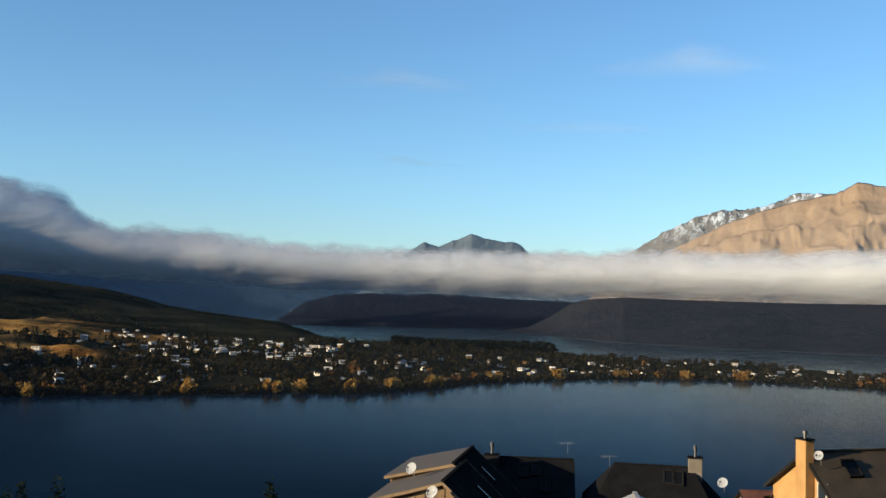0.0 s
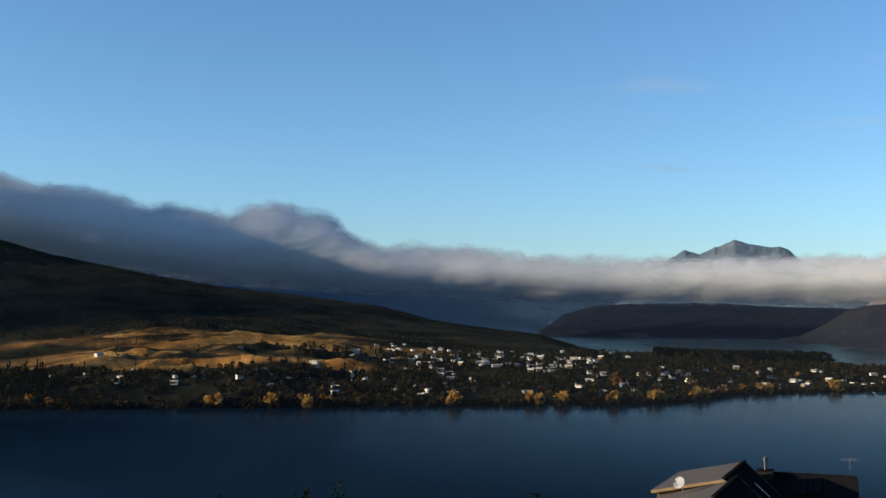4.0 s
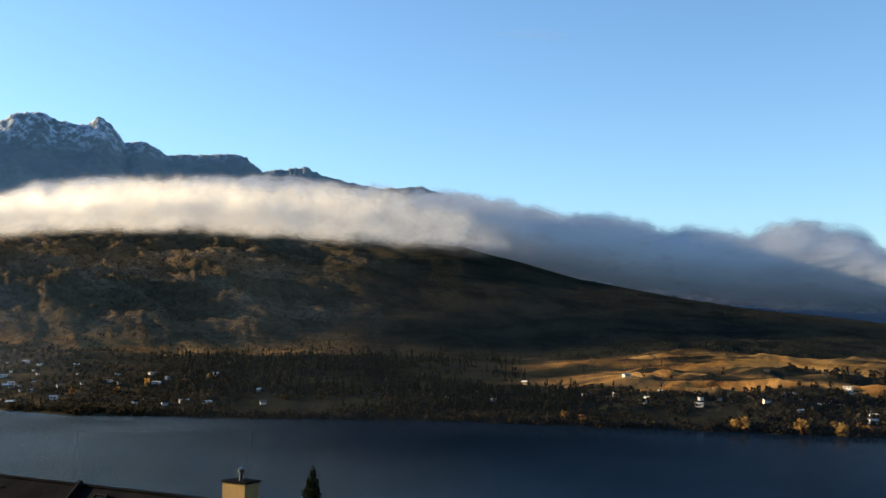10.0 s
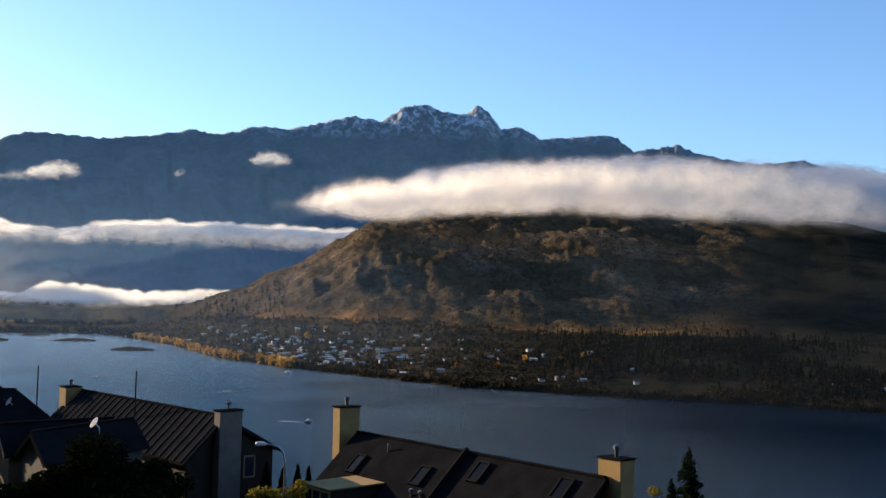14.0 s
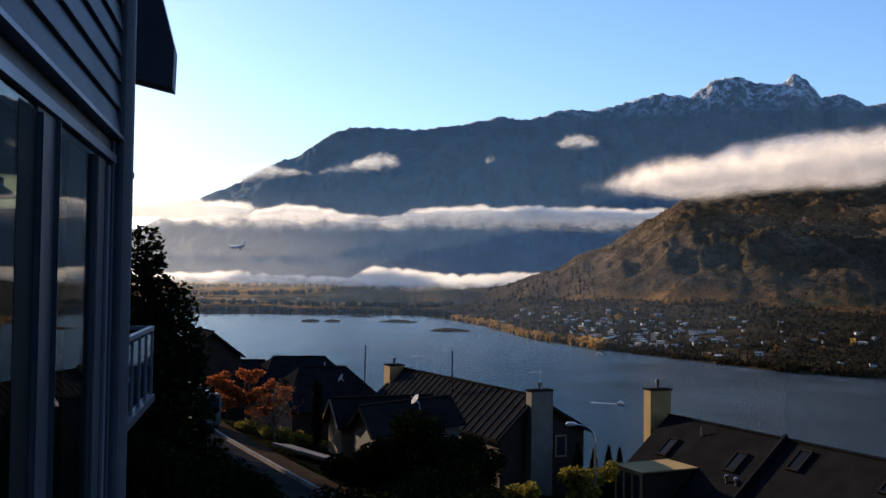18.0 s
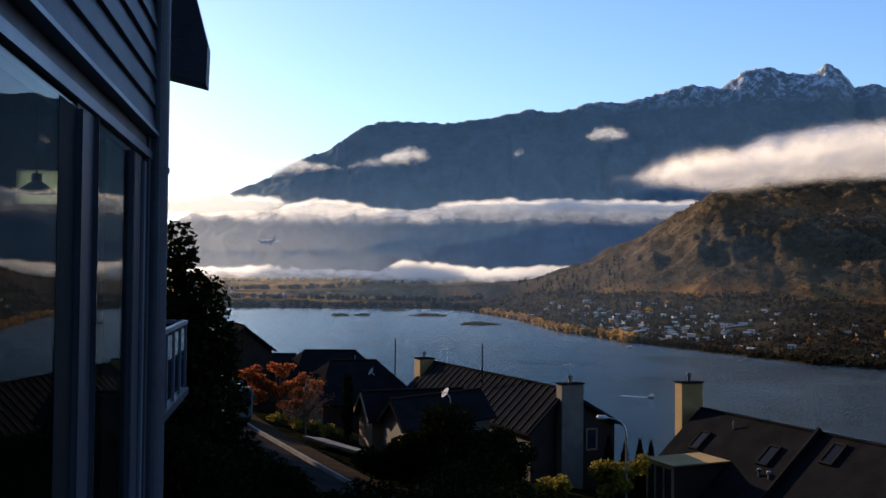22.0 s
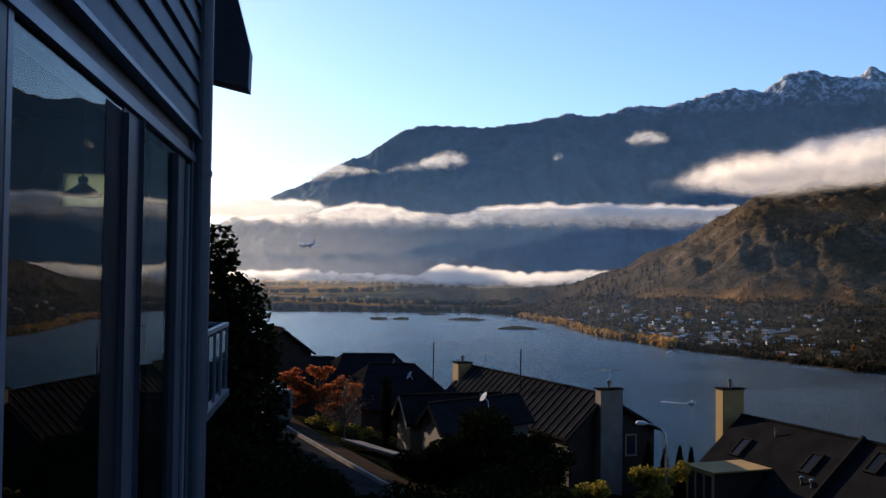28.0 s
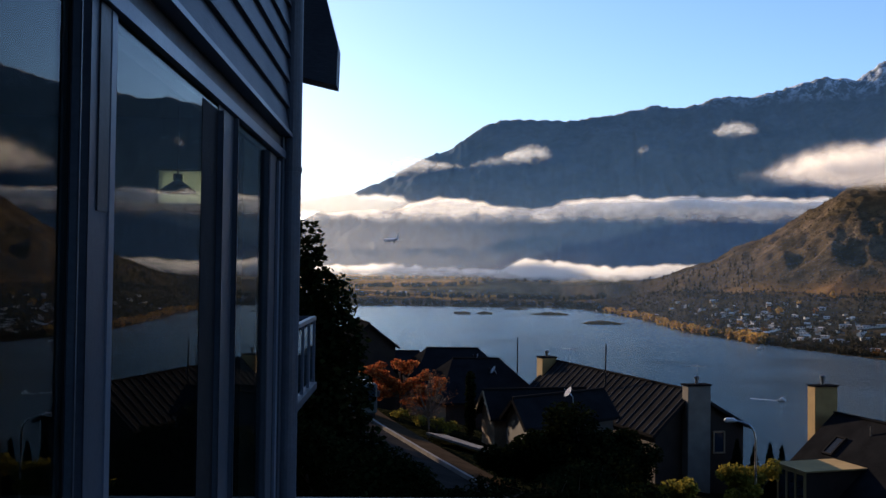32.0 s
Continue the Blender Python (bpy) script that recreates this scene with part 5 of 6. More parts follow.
def wing(label, a, length, wf, df, wb, db, roof_b, base=44.0):
    """A board-clad wing with a steep dark slope and a shallow tan one."""
    b = a + gf * length
    e, o, u, n = gable_house("board_house", label, a, b, wf, df, wb, db, base, BOARDS, ROOF_DARK, front=gr, roof_b=roof_b)
    for k in range(16):
        x = -wb + (wf + wb) * (k + 0.5) / 16
        drop = df * x / wf if x > 0 else -db * x / wb
        top = a.z - drop - 0.25
        bm = bmesh.new()
        box(bm, Vector((a.x, a.y, (top + base) / 2)) + gr * x - gf * 0.03 - o, (0.03, 0.02, (top - base) / 2), gr, gf)
        part("batten", bm, BOARDS, e)
    return e, o


# shallow slopes are coloured tan for glancing sun on dark roofing
Ga = spot(60.81, -9.66, 63)
wingA, oGa = wing("board-clad wing with a steep dark roof and skylights", Ga, 8.3, 5.2, 4.7, 4.5, 1.3, ROOF_TAN)
Gb = spot(61.35, -8.68, 70)
wingB, oGb = wing("taller board-clad wing under a steep dark roof", Gb, 8.3, 5.2, 4.7, 4.4, 1.0, ROOF_TAN)
dg = (gr * 5.2 - Vector((0, 0, 4.7))).normalized()
ng = gf.cross(dg)
ng = ng if ng.z > 0 else -ng
for e, o, p, t, d in ((wingA, oGa, Ga, 2.0, 3.0), (wingA, oGa, Ga, 5.2, 2.4), (wingB, oGb, Gb, 5.0, 2.2), (wingB, oGb, Gb, 2.5, 4.0)):
    roof_window(e, p - o + Vector((0, 0, 0.14)) + gf * t + dg * d, dg, gf, 0.42, 0.75, ng)
wall_window(wingA, Ga - oGa - gf * 0.04 - gr * 1.6 - Vector((0, 0, 3.1)), gr, -gf, 0.9, 0.9, FASCIA)
dish(60.22, -10.2, 61.6, 0.4, (-0.8, 0.1, 0.45), "large white satellite dish on the board wall")
dish(59.04, -8.95, 68.0, 0.4, (-0.8, 0.1, 0.45), "white satellite dish on the upper board wall")
G2, G3 = spot(63.2, -8.15, 82), spot(67.71, -7.88, 82)
G2.z = G3.z = 48.1
wg = -sight(66, 0)
houseG, oG, ug, _ = gable_house("slate_house", "house under a broad dark roof with skylights", G2, G3, 6.0, 3.8, 5.0, 3.0, 40, TIMBER, ROOF_DARK, front=wg)
dgm = (wg * 6.0 - Vector((0, 0, 3.8))).normalized()
ngm = ug.cross(dgm)
ngm = ngm if ngm.z > 0 else -ngm
for t, d in ((2.9, 1.6), (3.9, 1.4), (4.6, 3.2)):
    roof_window(houseG, G2 - oG + Vector((0, 0, 0.14)) + ug * t + dgm * d, dgm, ug, 0.36, 0.7, ngm)
chimney(houseG, spot(63.45, -8.0, 81), 0.55, 0.5, 45, 48.5, DARKMETAL, ug, wg, 1.0)
aerial(67.62, -7.3, 82, 0.9, "white television aerial on the ridge end")
H0, H1 = spot(70.4, -8.2, 78), spot(74.1, -7.9, 78)
H0.z = H1.z = 48.55
wh = -sight(72, 0)
houseH, oH, uh, _ = gable_house("slate_house", "dark-roofed house with a square chimney", H0, H1, 7.0, 4.4, 5.0, 3.0, 40, TIMBER, ROOF_DARK, front=wh, hip=2.6)
dh = (wh * 7.0 - Vector((0, 0, 4.4))).normalized()
nh = uh.cross(dh)
nh = nh if nh.z > 0 else -nh
for t, d in ((3.6, 1.3), (4.3, 1.4)):
    roof_window(houseH, H0 - oH + Vector((0, 0, 0.14)) + uh * t + dh * d, dh, uh, 0.32, 0.7, nh)
hs = sight(162, 0)
chimney(houseH, H1 + hs * 0.5, 0.5, 0.5, 46, 49.4, CHIMGREY, hs, sight(72, 0), 0.9)
aerial(69.91, -7.9, 78, 0.8, "spiky television aerial on the roof")
dish(75.93, -8.96, 72, 0.36, (-0.8, 0.1, 0.45), "white satellite dish by the eaves")
W0 = spot(71.46, -10.19, 58)
gable_house("cream_house", "cream gable wall in the sun under a shallow roof", W0, W0 + sight(66, 0) * 1.6, 3.0, 1.4, 3.0, 1.4, 42, WHITEWALL, LIGHTROOF, front=sight(156, 0))
W2 = spot(75.6, -10.55, 57)
gable_house("low_house", "low house with a pale roof", W2, W2 + sight(160, 0) * 2.4, 1.6, 0.6, 1.6, 0.6, 42, WHITEWALL, LIGHTROOF, front=sight(250, 0))
J0 = spot(77.0, -9.35, 95)
gable_house("red_roofed_house", "small grey house with a rusty red roof further down", J0, J0 + sight(150, 0) * 4, 3, 1.5, 3, 1.5, 36, GREYSTUC, surface("rusty_red_roof", (0.1, 0.04, 0.025), (0.2, 0.09, 0.06), 12, 1, 0.8), front=sight(240, 0))
I0 = spot(80.2, -7.15, 62)
di = sight(130, 0)
fi = sight(220, 0)
houseI, oI, _, _ = gable_house("ochre_house", "ochre plastered house with a tall chimney and tan roof", I0, I0 + di * 9, 2.5, 2.4, 3.0, 2.1, 40, ORANGE, ROOF_BROWN, front=fi)
chimney(houseI, I0 - di * 0.35 + fi * 0.15, 0.3, 0.42, 41, 53.05, ORANGE, di, fi, 0.5)
for h in (2.0, 3.9):
    wall_window(houseI, I0 - oI - di * 0.02 + fi * 1.25 - Vector((0, 0, h)), fi, -di, 0.35, 0.55, FASCIA)
dI = (fi * 2.5 - Vector((0, 0, 2.4))).normalized()
nI = di.cross(dI)
nI = nI if nI.z > 0 else -nI
roof_window(houseI, I0 - oI + Vector((0, 0, 0.14)) + di * 2.2 + dI * 1.3, dI, di, 0.45, 0.55, nI)
for k in range(14):
    bm = bmesh.new()
    box(bm, I0 - oI + fi * 2.53 + di * (0.6 + 0.6 * k) - Vector((0, 0, 5.5)), (0.04, 0.03, 2.9), di, fi)
    part("batten", bm, BOARDS, houseI)
dish(80.75, -7.2, 61.0, 0.27, (-0.9, 0.2, 0.35), "white satellite dish beside the chimney")

# ---- the house we stand at ----
WALL_AZ = -30.8
wd = sight(WALL_AZ, 0)                  # along the wall, away
wo = Vector((wd.y, -wd.x, 0))           # out of the wall, towards the lake
w0 = EYE - wo * 0.8                     # the wall's face abreast of the eye
UP = Vector((0, 0, 1))


def wp(s, h, out=0.0):
    """A point on the outer wall: metres along it, height above the eye, and out of its face."""
    return w0 + wd * s + wo * out + UP * h


home = thing("weatherboard_house", wp(0, -6), "slate-blue weatherboard house with tall aluminium sliding windows", "house")
ho = home.location


def wbox(name, s0, s1, h0, h1, o0, o1, mat, parent=None, label="", bevel=0.0):
    bm = bmesh.new()
    box(bm, wp((s0 + s1) / 2, (h0 + h1) / 2, (o0 + o1) / 2) - ho, ((s1 - s0) / 2, (o1 - o0) / 2, (h1 - h0) / 2), wd, wo, bevel)
    return part(name, bm, mat, parent or home, label)


# shell: floor, storey below, back and end walls, ceiling; the end wall has a small high window
wbox("floor", -4.0, 7.0, -1.75, -1.55, -4.6, 0.0, CONCRETE)
wbox("lower_wall", -4.0, 7.0, -6.0, -1.76, -4.6, -0.02, WEATHERBOARD)
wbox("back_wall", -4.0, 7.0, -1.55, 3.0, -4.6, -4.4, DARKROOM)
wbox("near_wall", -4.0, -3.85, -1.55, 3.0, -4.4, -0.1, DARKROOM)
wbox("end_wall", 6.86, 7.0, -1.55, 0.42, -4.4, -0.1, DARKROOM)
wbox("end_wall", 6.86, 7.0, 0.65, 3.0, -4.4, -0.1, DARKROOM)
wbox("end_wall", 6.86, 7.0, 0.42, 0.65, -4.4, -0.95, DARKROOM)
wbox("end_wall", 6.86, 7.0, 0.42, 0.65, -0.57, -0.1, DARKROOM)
# diffusing pane added so the opening shows an even pale light
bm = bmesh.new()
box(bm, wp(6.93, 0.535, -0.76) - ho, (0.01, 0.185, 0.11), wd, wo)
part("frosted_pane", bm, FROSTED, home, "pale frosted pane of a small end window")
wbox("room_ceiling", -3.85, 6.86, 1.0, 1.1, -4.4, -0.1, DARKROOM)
wbox("wall_core", -4.0, 6.3, 0.812, 3.0, -0.12, -0.03, WEATHERBOARD)
wbox("corner_post", 6.06, 6.3, -1.75, 0.81, -0.12, 0.005, WEATHERBOARD)
# lapped boards over the windows
bm = bmesh.new()
L2 = 10.3 / 2
prof = [(-0.03, 0.0), (0.03, 0.0), (0.03, 0.012), (0.004, 0.167), (-0.03, 0.167)]
e0 = [bm.verts.new(-wd * L2 + wo * o + UP * h) for o, h in prof]
e1 = [bm.verts.new(wd * L2 + wo * o + UP * h) for o, h in prof]
bm.faces.new(e0), bm.faces.new(e1[::-1])
for i in range(5):
    bm.faces.new([e0[i], e1[i], e1[(i + 1) % 5], e0[(i + 1) % 5]])
first = part("weatherboard", bm, WEATHERBOARD, home)
first.location = wp(1.15, 0.814) - ho
for i in range(1, 14):
    share("weatherboard", first.data, home, wp(1.15, 0.814 + 0.155 * i) - ho)
# head flashing and window frames
wbox("head_flashing", -3.9, 6.3, 0.787, 0.809, -0.05, 0.05, TRIMALU, label="pale aluminium head flashing")
wbox("head_board", -3.9, 6.3, 0.702, 0.783, -0.10, -0.01, DARKMETAL)
wbox("head_frame", -3.9, 6.3, 0.653, 0.70, -0.09, 0.012, TRIMALU)
wbox("head_track", -3.9, 6.3, 0.626, 0.652, -0.09, -0.03, DARKMETAL)


def sash(s0, s1, o, jamb0, jamb1):
    """One tall sliding sash: two stiles, rails and its pane."""
    w = new("window")
    w.parent = home
    w.empty_display_size = 0.1
    if jamb0:
        wbox("stile", s0, s0 + jamb0, -1.5, 0.65, o - 0.02, o + 0.025, ALU, w, bevel=0.004)
    wbox("stile", s1 - jamb1, s1, -1.5, 0.624, o - 0.02, o + 0.025, ALU, w, bevel=0.004)
    wbox("rail", s0 + jamb0, s1 - jamb1, -1.5, -1.4, o - 0.018, o + 0.02, ALU, w)
    wbox("pane", s0 + jamb0 - 0.01, s1 - jamb1 + 0.01, -1.41, 0.65, o - 0.005, o, PANE, w)


sash(-3.0, 0.45, -0.06, 0.08, 0.06)
sash(0.45, 2.31, -0.0125, 0.08, 0.0001)
# flush black strips stand for the shadowed gaps beside the stiles
wbox("shadow_gap", 2.30, 2.375, -1.5, 0.649, -0.0125, -0.0095, BLACKRUB)
wbox("stile", 2.376, 2.655, -1.5, 0.649, -0.0125, -0.008, ALU)
sash(2.38, 4.1, -0.012, 0.0001, 0.0001)
wbox("stile_bead", 2.38, 2.43, -1.5, 0.649, -0.008, -0.003, TRIMALU)
wbox("stile_bead", 2.60, 2.645, -1.5, 0.649, -0.008, -0.003, TRIMALU)
wbox("screen_edge", 2.50, 2.585, 0.12, 0.649, -0.008, -0.003, DARKMETAL, label="dark insect-screen edge")
wbox("shadow_gap", 3.79, 4.095, -1.5, 0.625, -0.0125, -0.0105, BLACKRUB)
wbox("stile", 4.10, 4.44, -1.5, 0.649, -0.0125, -0.008, ALU, bevel=0.002)
sash(4.45, 5.44, -0.012, 0.0001, 0.0001)
wbox("curtain", 4.95, 5.42, -1.5, 0.62, -0.06, -0.045, DARKMETAL, label="dark drawn curtain behind the glass")
wbox("side_frame", 5.45, 5.61, -1.5, 0.649, -0.035, -0.028, TRIMALU, bevel=0.002)
wbox("side_frame", 5.62, 5.7, -1.5, 0.649, -0.05, -0.04, DARKMETAL, bevel=0.002)
wbox("side_frame", 5.71, 5.94, -1.5, 0.649, -0.03, -0.02, ALU, bevel=0.002)
wbox("side_bead", 5.97, 6.05, -1.5, 0.625, -0.02, -0.005, TRIMALU)
wbox("sill", -3.9, 6.3, -1.56, -1.5, -0.1, 0.05, ALU)
# lamp hanging inside, dark against the end window
pendant = thing("pendant_lamp", wp(6.42, 1.0, -0.70), "dark conical pendant lamp hanging inside the window", "lamp")
bm = bmesh.new()
tube(bm, [(0, 0, 0), (0, 0, -0.42)], [0.006, 0.006], 6)
part("cord", bm, BLACKRUB, pendant)
bm = bmesh.new()
tube(bm, [(0, 0, -0.42), (0, 0, -0.425), (0, 0, -0.46), (0, 0, -0.465), (0, 0, -0.53), (0, 0, -0.545)], [0.01, 0.03, 0.03, 0.022, 0.115, 0.115], 20)
part("shade", bm, BLACKRUB, pendant)
# end of the boxed eave
bm = bmesh.new()
prof = [(-0.06, 1.325), (0.25, 1.255), (0.258, 1.53), (0.16, 1.9), (-0.5, 3.05), (-0.8, 3.05)]
e0 = [bm.verts.new(wp(6.95, h, o) - ho) for o, h in prof]
e1 = [bm.verts.new(wp(7.2, h, o) - ho) for o, h in prof]
bm.faces.new(e0), bm.faces.new(e1[::-1])
for i in range(len(prof)):
    j = (i + 1) % len(prof)
    bm.faces.new([e0[i], e1[i], e1[j], e0[j]])
part("eave", bm, WEATHERBOARD, home, "boxed grey eave end")
wbox("roof", -4.2, 7.2, 3.02, 3.16, -4.9, 0.1, ROOF_DARK)
# rainwater pipe at the corner
bm = bmesh.new()
tube(bm, [wp(6.22, 3.0, 0.035) - ho, wp(6.22, -6, 0.035) - ho], [0.064, 0.064], 20)
pipe = part("downpipe", bm, PIPEALU, home, "round grey downpipe")
for h in (0.58, -2.1):
    bm = bmesh.new()
    tube(bm, [wp(6.22, h, 0.035) - ho, wp(6.22, h + 0.03, 0.035) - ho], [0.071, 0.071], 16)
    box(bm, wp(6.29, h + 0.015, 0.08) - ho, (0.02, 0.012, 0.015), wd, wo)
    part("bracket", bm, ALU, pipe)
wbox("deck", -4.0, 7.0, -1.75, -1.58, 0.0, 1.5, CONCRETE)
# the next unit of the terrace with its balcony
unit = thing("terrace_unit", wp(14, -6, -4), "further unit of the slate-blue house with a glazed balcony", "house")


def ubox(name, c, half, mat, parent=None, label=""):
    bm = bmesh.new()
    box(bm, c - unit.location, half, wd, wo)
    return part(name, bm, mat, parent or unit, label)


ubox("wall", wp(14, -2.85, -3.9), (4.5, 2.3, 3.15), WEATHERBOARD)
ubox("roof", wp(14, 0.4, -3.9), (4.9, 2.5, 0.1), ROOF_DARK)
ubox("balcony_slab", wp(13.4, -1.8, -1.18), (2.5, 0.52, 0.05), ALU)
rail = ubox("balcony_rail", wp(13.4, -0.76, -0.72), (2.5, 0.035, 0.028), TRIMALU, label="pale aluminium handrail")
ubox("end_rail", wp(15.87, -0.76, -1.18), (0.03, 0.44, 0.028), TRIMALU, rail)
for i in range(7):
    ubox("post", wp(10.95 + i * 0.82, -1.26, -0.72), (0.025, 0.025, 0.5), TRIMALU, rail)
for i in range(6):
    ubox("pane", wp(11.36 + i * 0.82, -1.26, -0.72), (0.36, 0.006, 0.42), GLASS, rail)

# ---- garden trees ----
def leaf_cloud(n, blobs, size, seed, flat=0.5):
    """Leaves as small bent quads, strewn through the blobs (centre, radii)."""
    r = np.random.RandomState(seed)
    w = np.array([b[1][0] * b[1][1] * b[1][2] for b in blobs]) ** 0.7
    which = r.choice(len(blobs), n, p=w / w.sum())
    d = r.normal(size=(n, 3))
    d /= np.linalg.norm(d, axis=1, keepdims=True)
    rad = r.rand(n, 1) ** 0.45
    c = np.array([b[0][:] for b in blobs])[which] + d * rad * np.array([b[1] for b in blobs])[which]
    u = r.normal(size=(n, 3))
    u[:, 2] *= flat
    u /= np.linalg.norm(u, axis=1, keepdims=True)
    v = np.cross(u, r.normal(size=(n, 3)))
    v /= np.linalg.norm(v, axis=1, keepdims=True)
    s = size * r.uniform(0.6, 1.3, (n, 1))
    q = np.stack([c - u * s, c + v * s * 0.55, c + u * s, c - v * s * 0.55], 1)
    return q.reshape(-1, 3), np.arange(n * 4).reshape(-1, 4)


def tree(name, label, base, height, blobs, n, size, mat, seed, stem=0.12, category="tree"):
    """Trunk and limbs to each blob of the crown, and its leaves."""
    e = thing(name, base, label, category)
    bm = bmesh.new()
    r = random.Random(seed)
    fork = Vector((0, 0, height * 0.32))
    tube(bm, [(0, 0, -0.5), (0.03, 0.02, height * 0.15), fork], [stem * 1.2, stem, stem * 0.8], 8)
    for c, rad in blobs:
        c = Vector(c)
        mid = fork.lerp(c, 0.5) + Vector((r.uniform(-0.2, 0.2), r.uniform(-0.2, 0.2), 0.1))
        tube(bm, [fork, mid, c], [stem * 0.6, stem * 0.35, stem * 0.1], 6)
        for _ in range(3):
            t = c + Vector([r.uniform(-0.8, 0.8) * k for k in rad])
            tube(bm, [mid, mid.lerp(t, 0.6), t], [stem * 0.25, stem * 0.15, stem * 0.05], 5)
    part("trunk", bm, BARK, e)
    v, q = leaf_cloud(n, blobs, size, seed)
    me = sheet_mesh("crown", v, q, smooth=False)
    me.materials.append(mat)
    share("crown", me, e)
    return e


def ball_blobs(seed, n, rx, ry, z0, z1, rad):
    r = random.Random(seed)
    return [((r.uniform(-rx, rx), r.uniform(-ry, ry), r.uniform(z0, z1)), (rad * r.uniform(0.7, 1.3), rad * r.uniform(0.7, 1.3), rad * r.uniform(0.6, 1.1))) for _ in range(n)]


def fir(name, label, base, height, width, seed, mat=None):
    """A conifer: whorls of drooping sprays round a straight stem."""
    e = thing(name, base, label, "tree")
    bm = bmesh.new()
    tube(bm, [(0, 0, -0.5), (0, 0, height * 0.6), (0, 0, height)], [height * 0.02, height * 0.012, 0.01], 7)
    part("trunk", bm, BARK, e)
    r = np.random.RandomState(seed)
    quads = []
    for i in range(46):
        k = i / 45
        z = height * (0.06 + 0.92 * k)
        reach = width * (1 - k) ** 0.85 * r.uniform(0.75, 1.15) + 0.06
        for j in range(9):
            t = r.uniform(0, 6.28)
            for s in np.linspace(0.15, 1, 9):
                c = np.array([math.cos(t) * reach * s, math.sin(t) * reach * s, z - 0.35 * reach * s * s + r.normal() * 0.04])
                side = np.array([-math.sin(t), math.cos(t), 0]) * (0.10 + 0.16 * reach * (1 - s * 0.6)) * r.uniform(0.5, 1.2)
                fw = np.array([math.cos(t), math.sin(t), -0.4]) * reach * 0.13
                lift = np.array([0, 0, r.uniform(-0.12, 0.12)])
                quads.append([c - side - lift, c + fw, c + side + lift, c - fw * 0.8])
    v = np.array(quads).reshape(-1, 3)
    me = sheet_mesh("crown", v, np.arange(len(v)).reshape(-1, 4), smooth=False)
    me.materials.append(mat or LEAF_FIR)
    share("crown", me, e)
    return e


def stand(yaw, d, sink=0.0):
    p = spot(yaw, -10, d)
    p.z = land_z(p) - sink
    return p


# evergreen against the house, its dark hedge and shrubs
p = stand(-36.7, 24)
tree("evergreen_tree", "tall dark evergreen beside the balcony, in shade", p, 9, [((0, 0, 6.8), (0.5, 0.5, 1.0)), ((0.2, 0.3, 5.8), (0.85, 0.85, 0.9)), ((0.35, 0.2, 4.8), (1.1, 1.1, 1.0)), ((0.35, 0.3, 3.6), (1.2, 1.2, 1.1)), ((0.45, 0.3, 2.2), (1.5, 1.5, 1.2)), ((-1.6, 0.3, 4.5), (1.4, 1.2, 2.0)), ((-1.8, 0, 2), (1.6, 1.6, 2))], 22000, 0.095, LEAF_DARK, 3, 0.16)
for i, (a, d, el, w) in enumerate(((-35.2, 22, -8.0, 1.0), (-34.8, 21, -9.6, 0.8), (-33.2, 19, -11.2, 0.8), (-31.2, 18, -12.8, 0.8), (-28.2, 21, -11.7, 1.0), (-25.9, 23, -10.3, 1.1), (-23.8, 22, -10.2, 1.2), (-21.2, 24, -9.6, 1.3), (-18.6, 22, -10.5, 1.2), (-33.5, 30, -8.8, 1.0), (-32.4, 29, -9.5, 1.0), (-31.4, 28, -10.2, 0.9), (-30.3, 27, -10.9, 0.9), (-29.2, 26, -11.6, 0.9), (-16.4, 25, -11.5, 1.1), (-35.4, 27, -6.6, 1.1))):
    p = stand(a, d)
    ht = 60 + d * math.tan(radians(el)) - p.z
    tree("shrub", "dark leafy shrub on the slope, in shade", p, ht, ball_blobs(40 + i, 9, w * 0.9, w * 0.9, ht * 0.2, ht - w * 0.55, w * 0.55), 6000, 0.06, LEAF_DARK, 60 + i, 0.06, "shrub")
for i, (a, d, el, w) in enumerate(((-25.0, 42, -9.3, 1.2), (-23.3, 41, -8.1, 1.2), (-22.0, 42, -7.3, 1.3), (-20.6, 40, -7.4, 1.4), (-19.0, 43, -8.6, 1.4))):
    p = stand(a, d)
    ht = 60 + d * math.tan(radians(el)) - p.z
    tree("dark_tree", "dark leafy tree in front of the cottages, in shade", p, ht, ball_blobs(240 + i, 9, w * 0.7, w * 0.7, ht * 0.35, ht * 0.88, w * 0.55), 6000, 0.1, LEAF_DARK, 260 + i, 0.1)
# autumn tree, bare tree, cypress
p = stand(-31.3, 72)
side = sight(58.7, 0)
p.z += 0.35
crown = random.Random(17)
blobs = []
for k in range(44):
    x = crown.uniform(-2.3, 2.4)
    top, low = 3.5 - 0.16 * (x + 0.4) ** 2, 0.3 + 0.22 * abs(x)
    blobs.append((side * x + NX * crown.uniform(-0.8, 0.8) + UP * crown.uniform(low, top), (crown.uniform(0.32, 0.6), crown.uniform(0.32, 0.6), crown.uniform(0.25, 0.42))))
tree("autumn_tree", "red and orange autumn tree by the street", p, 3.0, blobs, 8000, 0.11, LEAF_RED, 5, 0.1)
p = stand(-29.75, 59)
tree("bare_tree", "half-bare young tree with brown twigs", p, 3.9, ball_blobs(7, 22, 1.25, 1.25, 1.3, 3.7, 0.5), 650, 0.05, LEAF_TWIG, 8, 0.06)
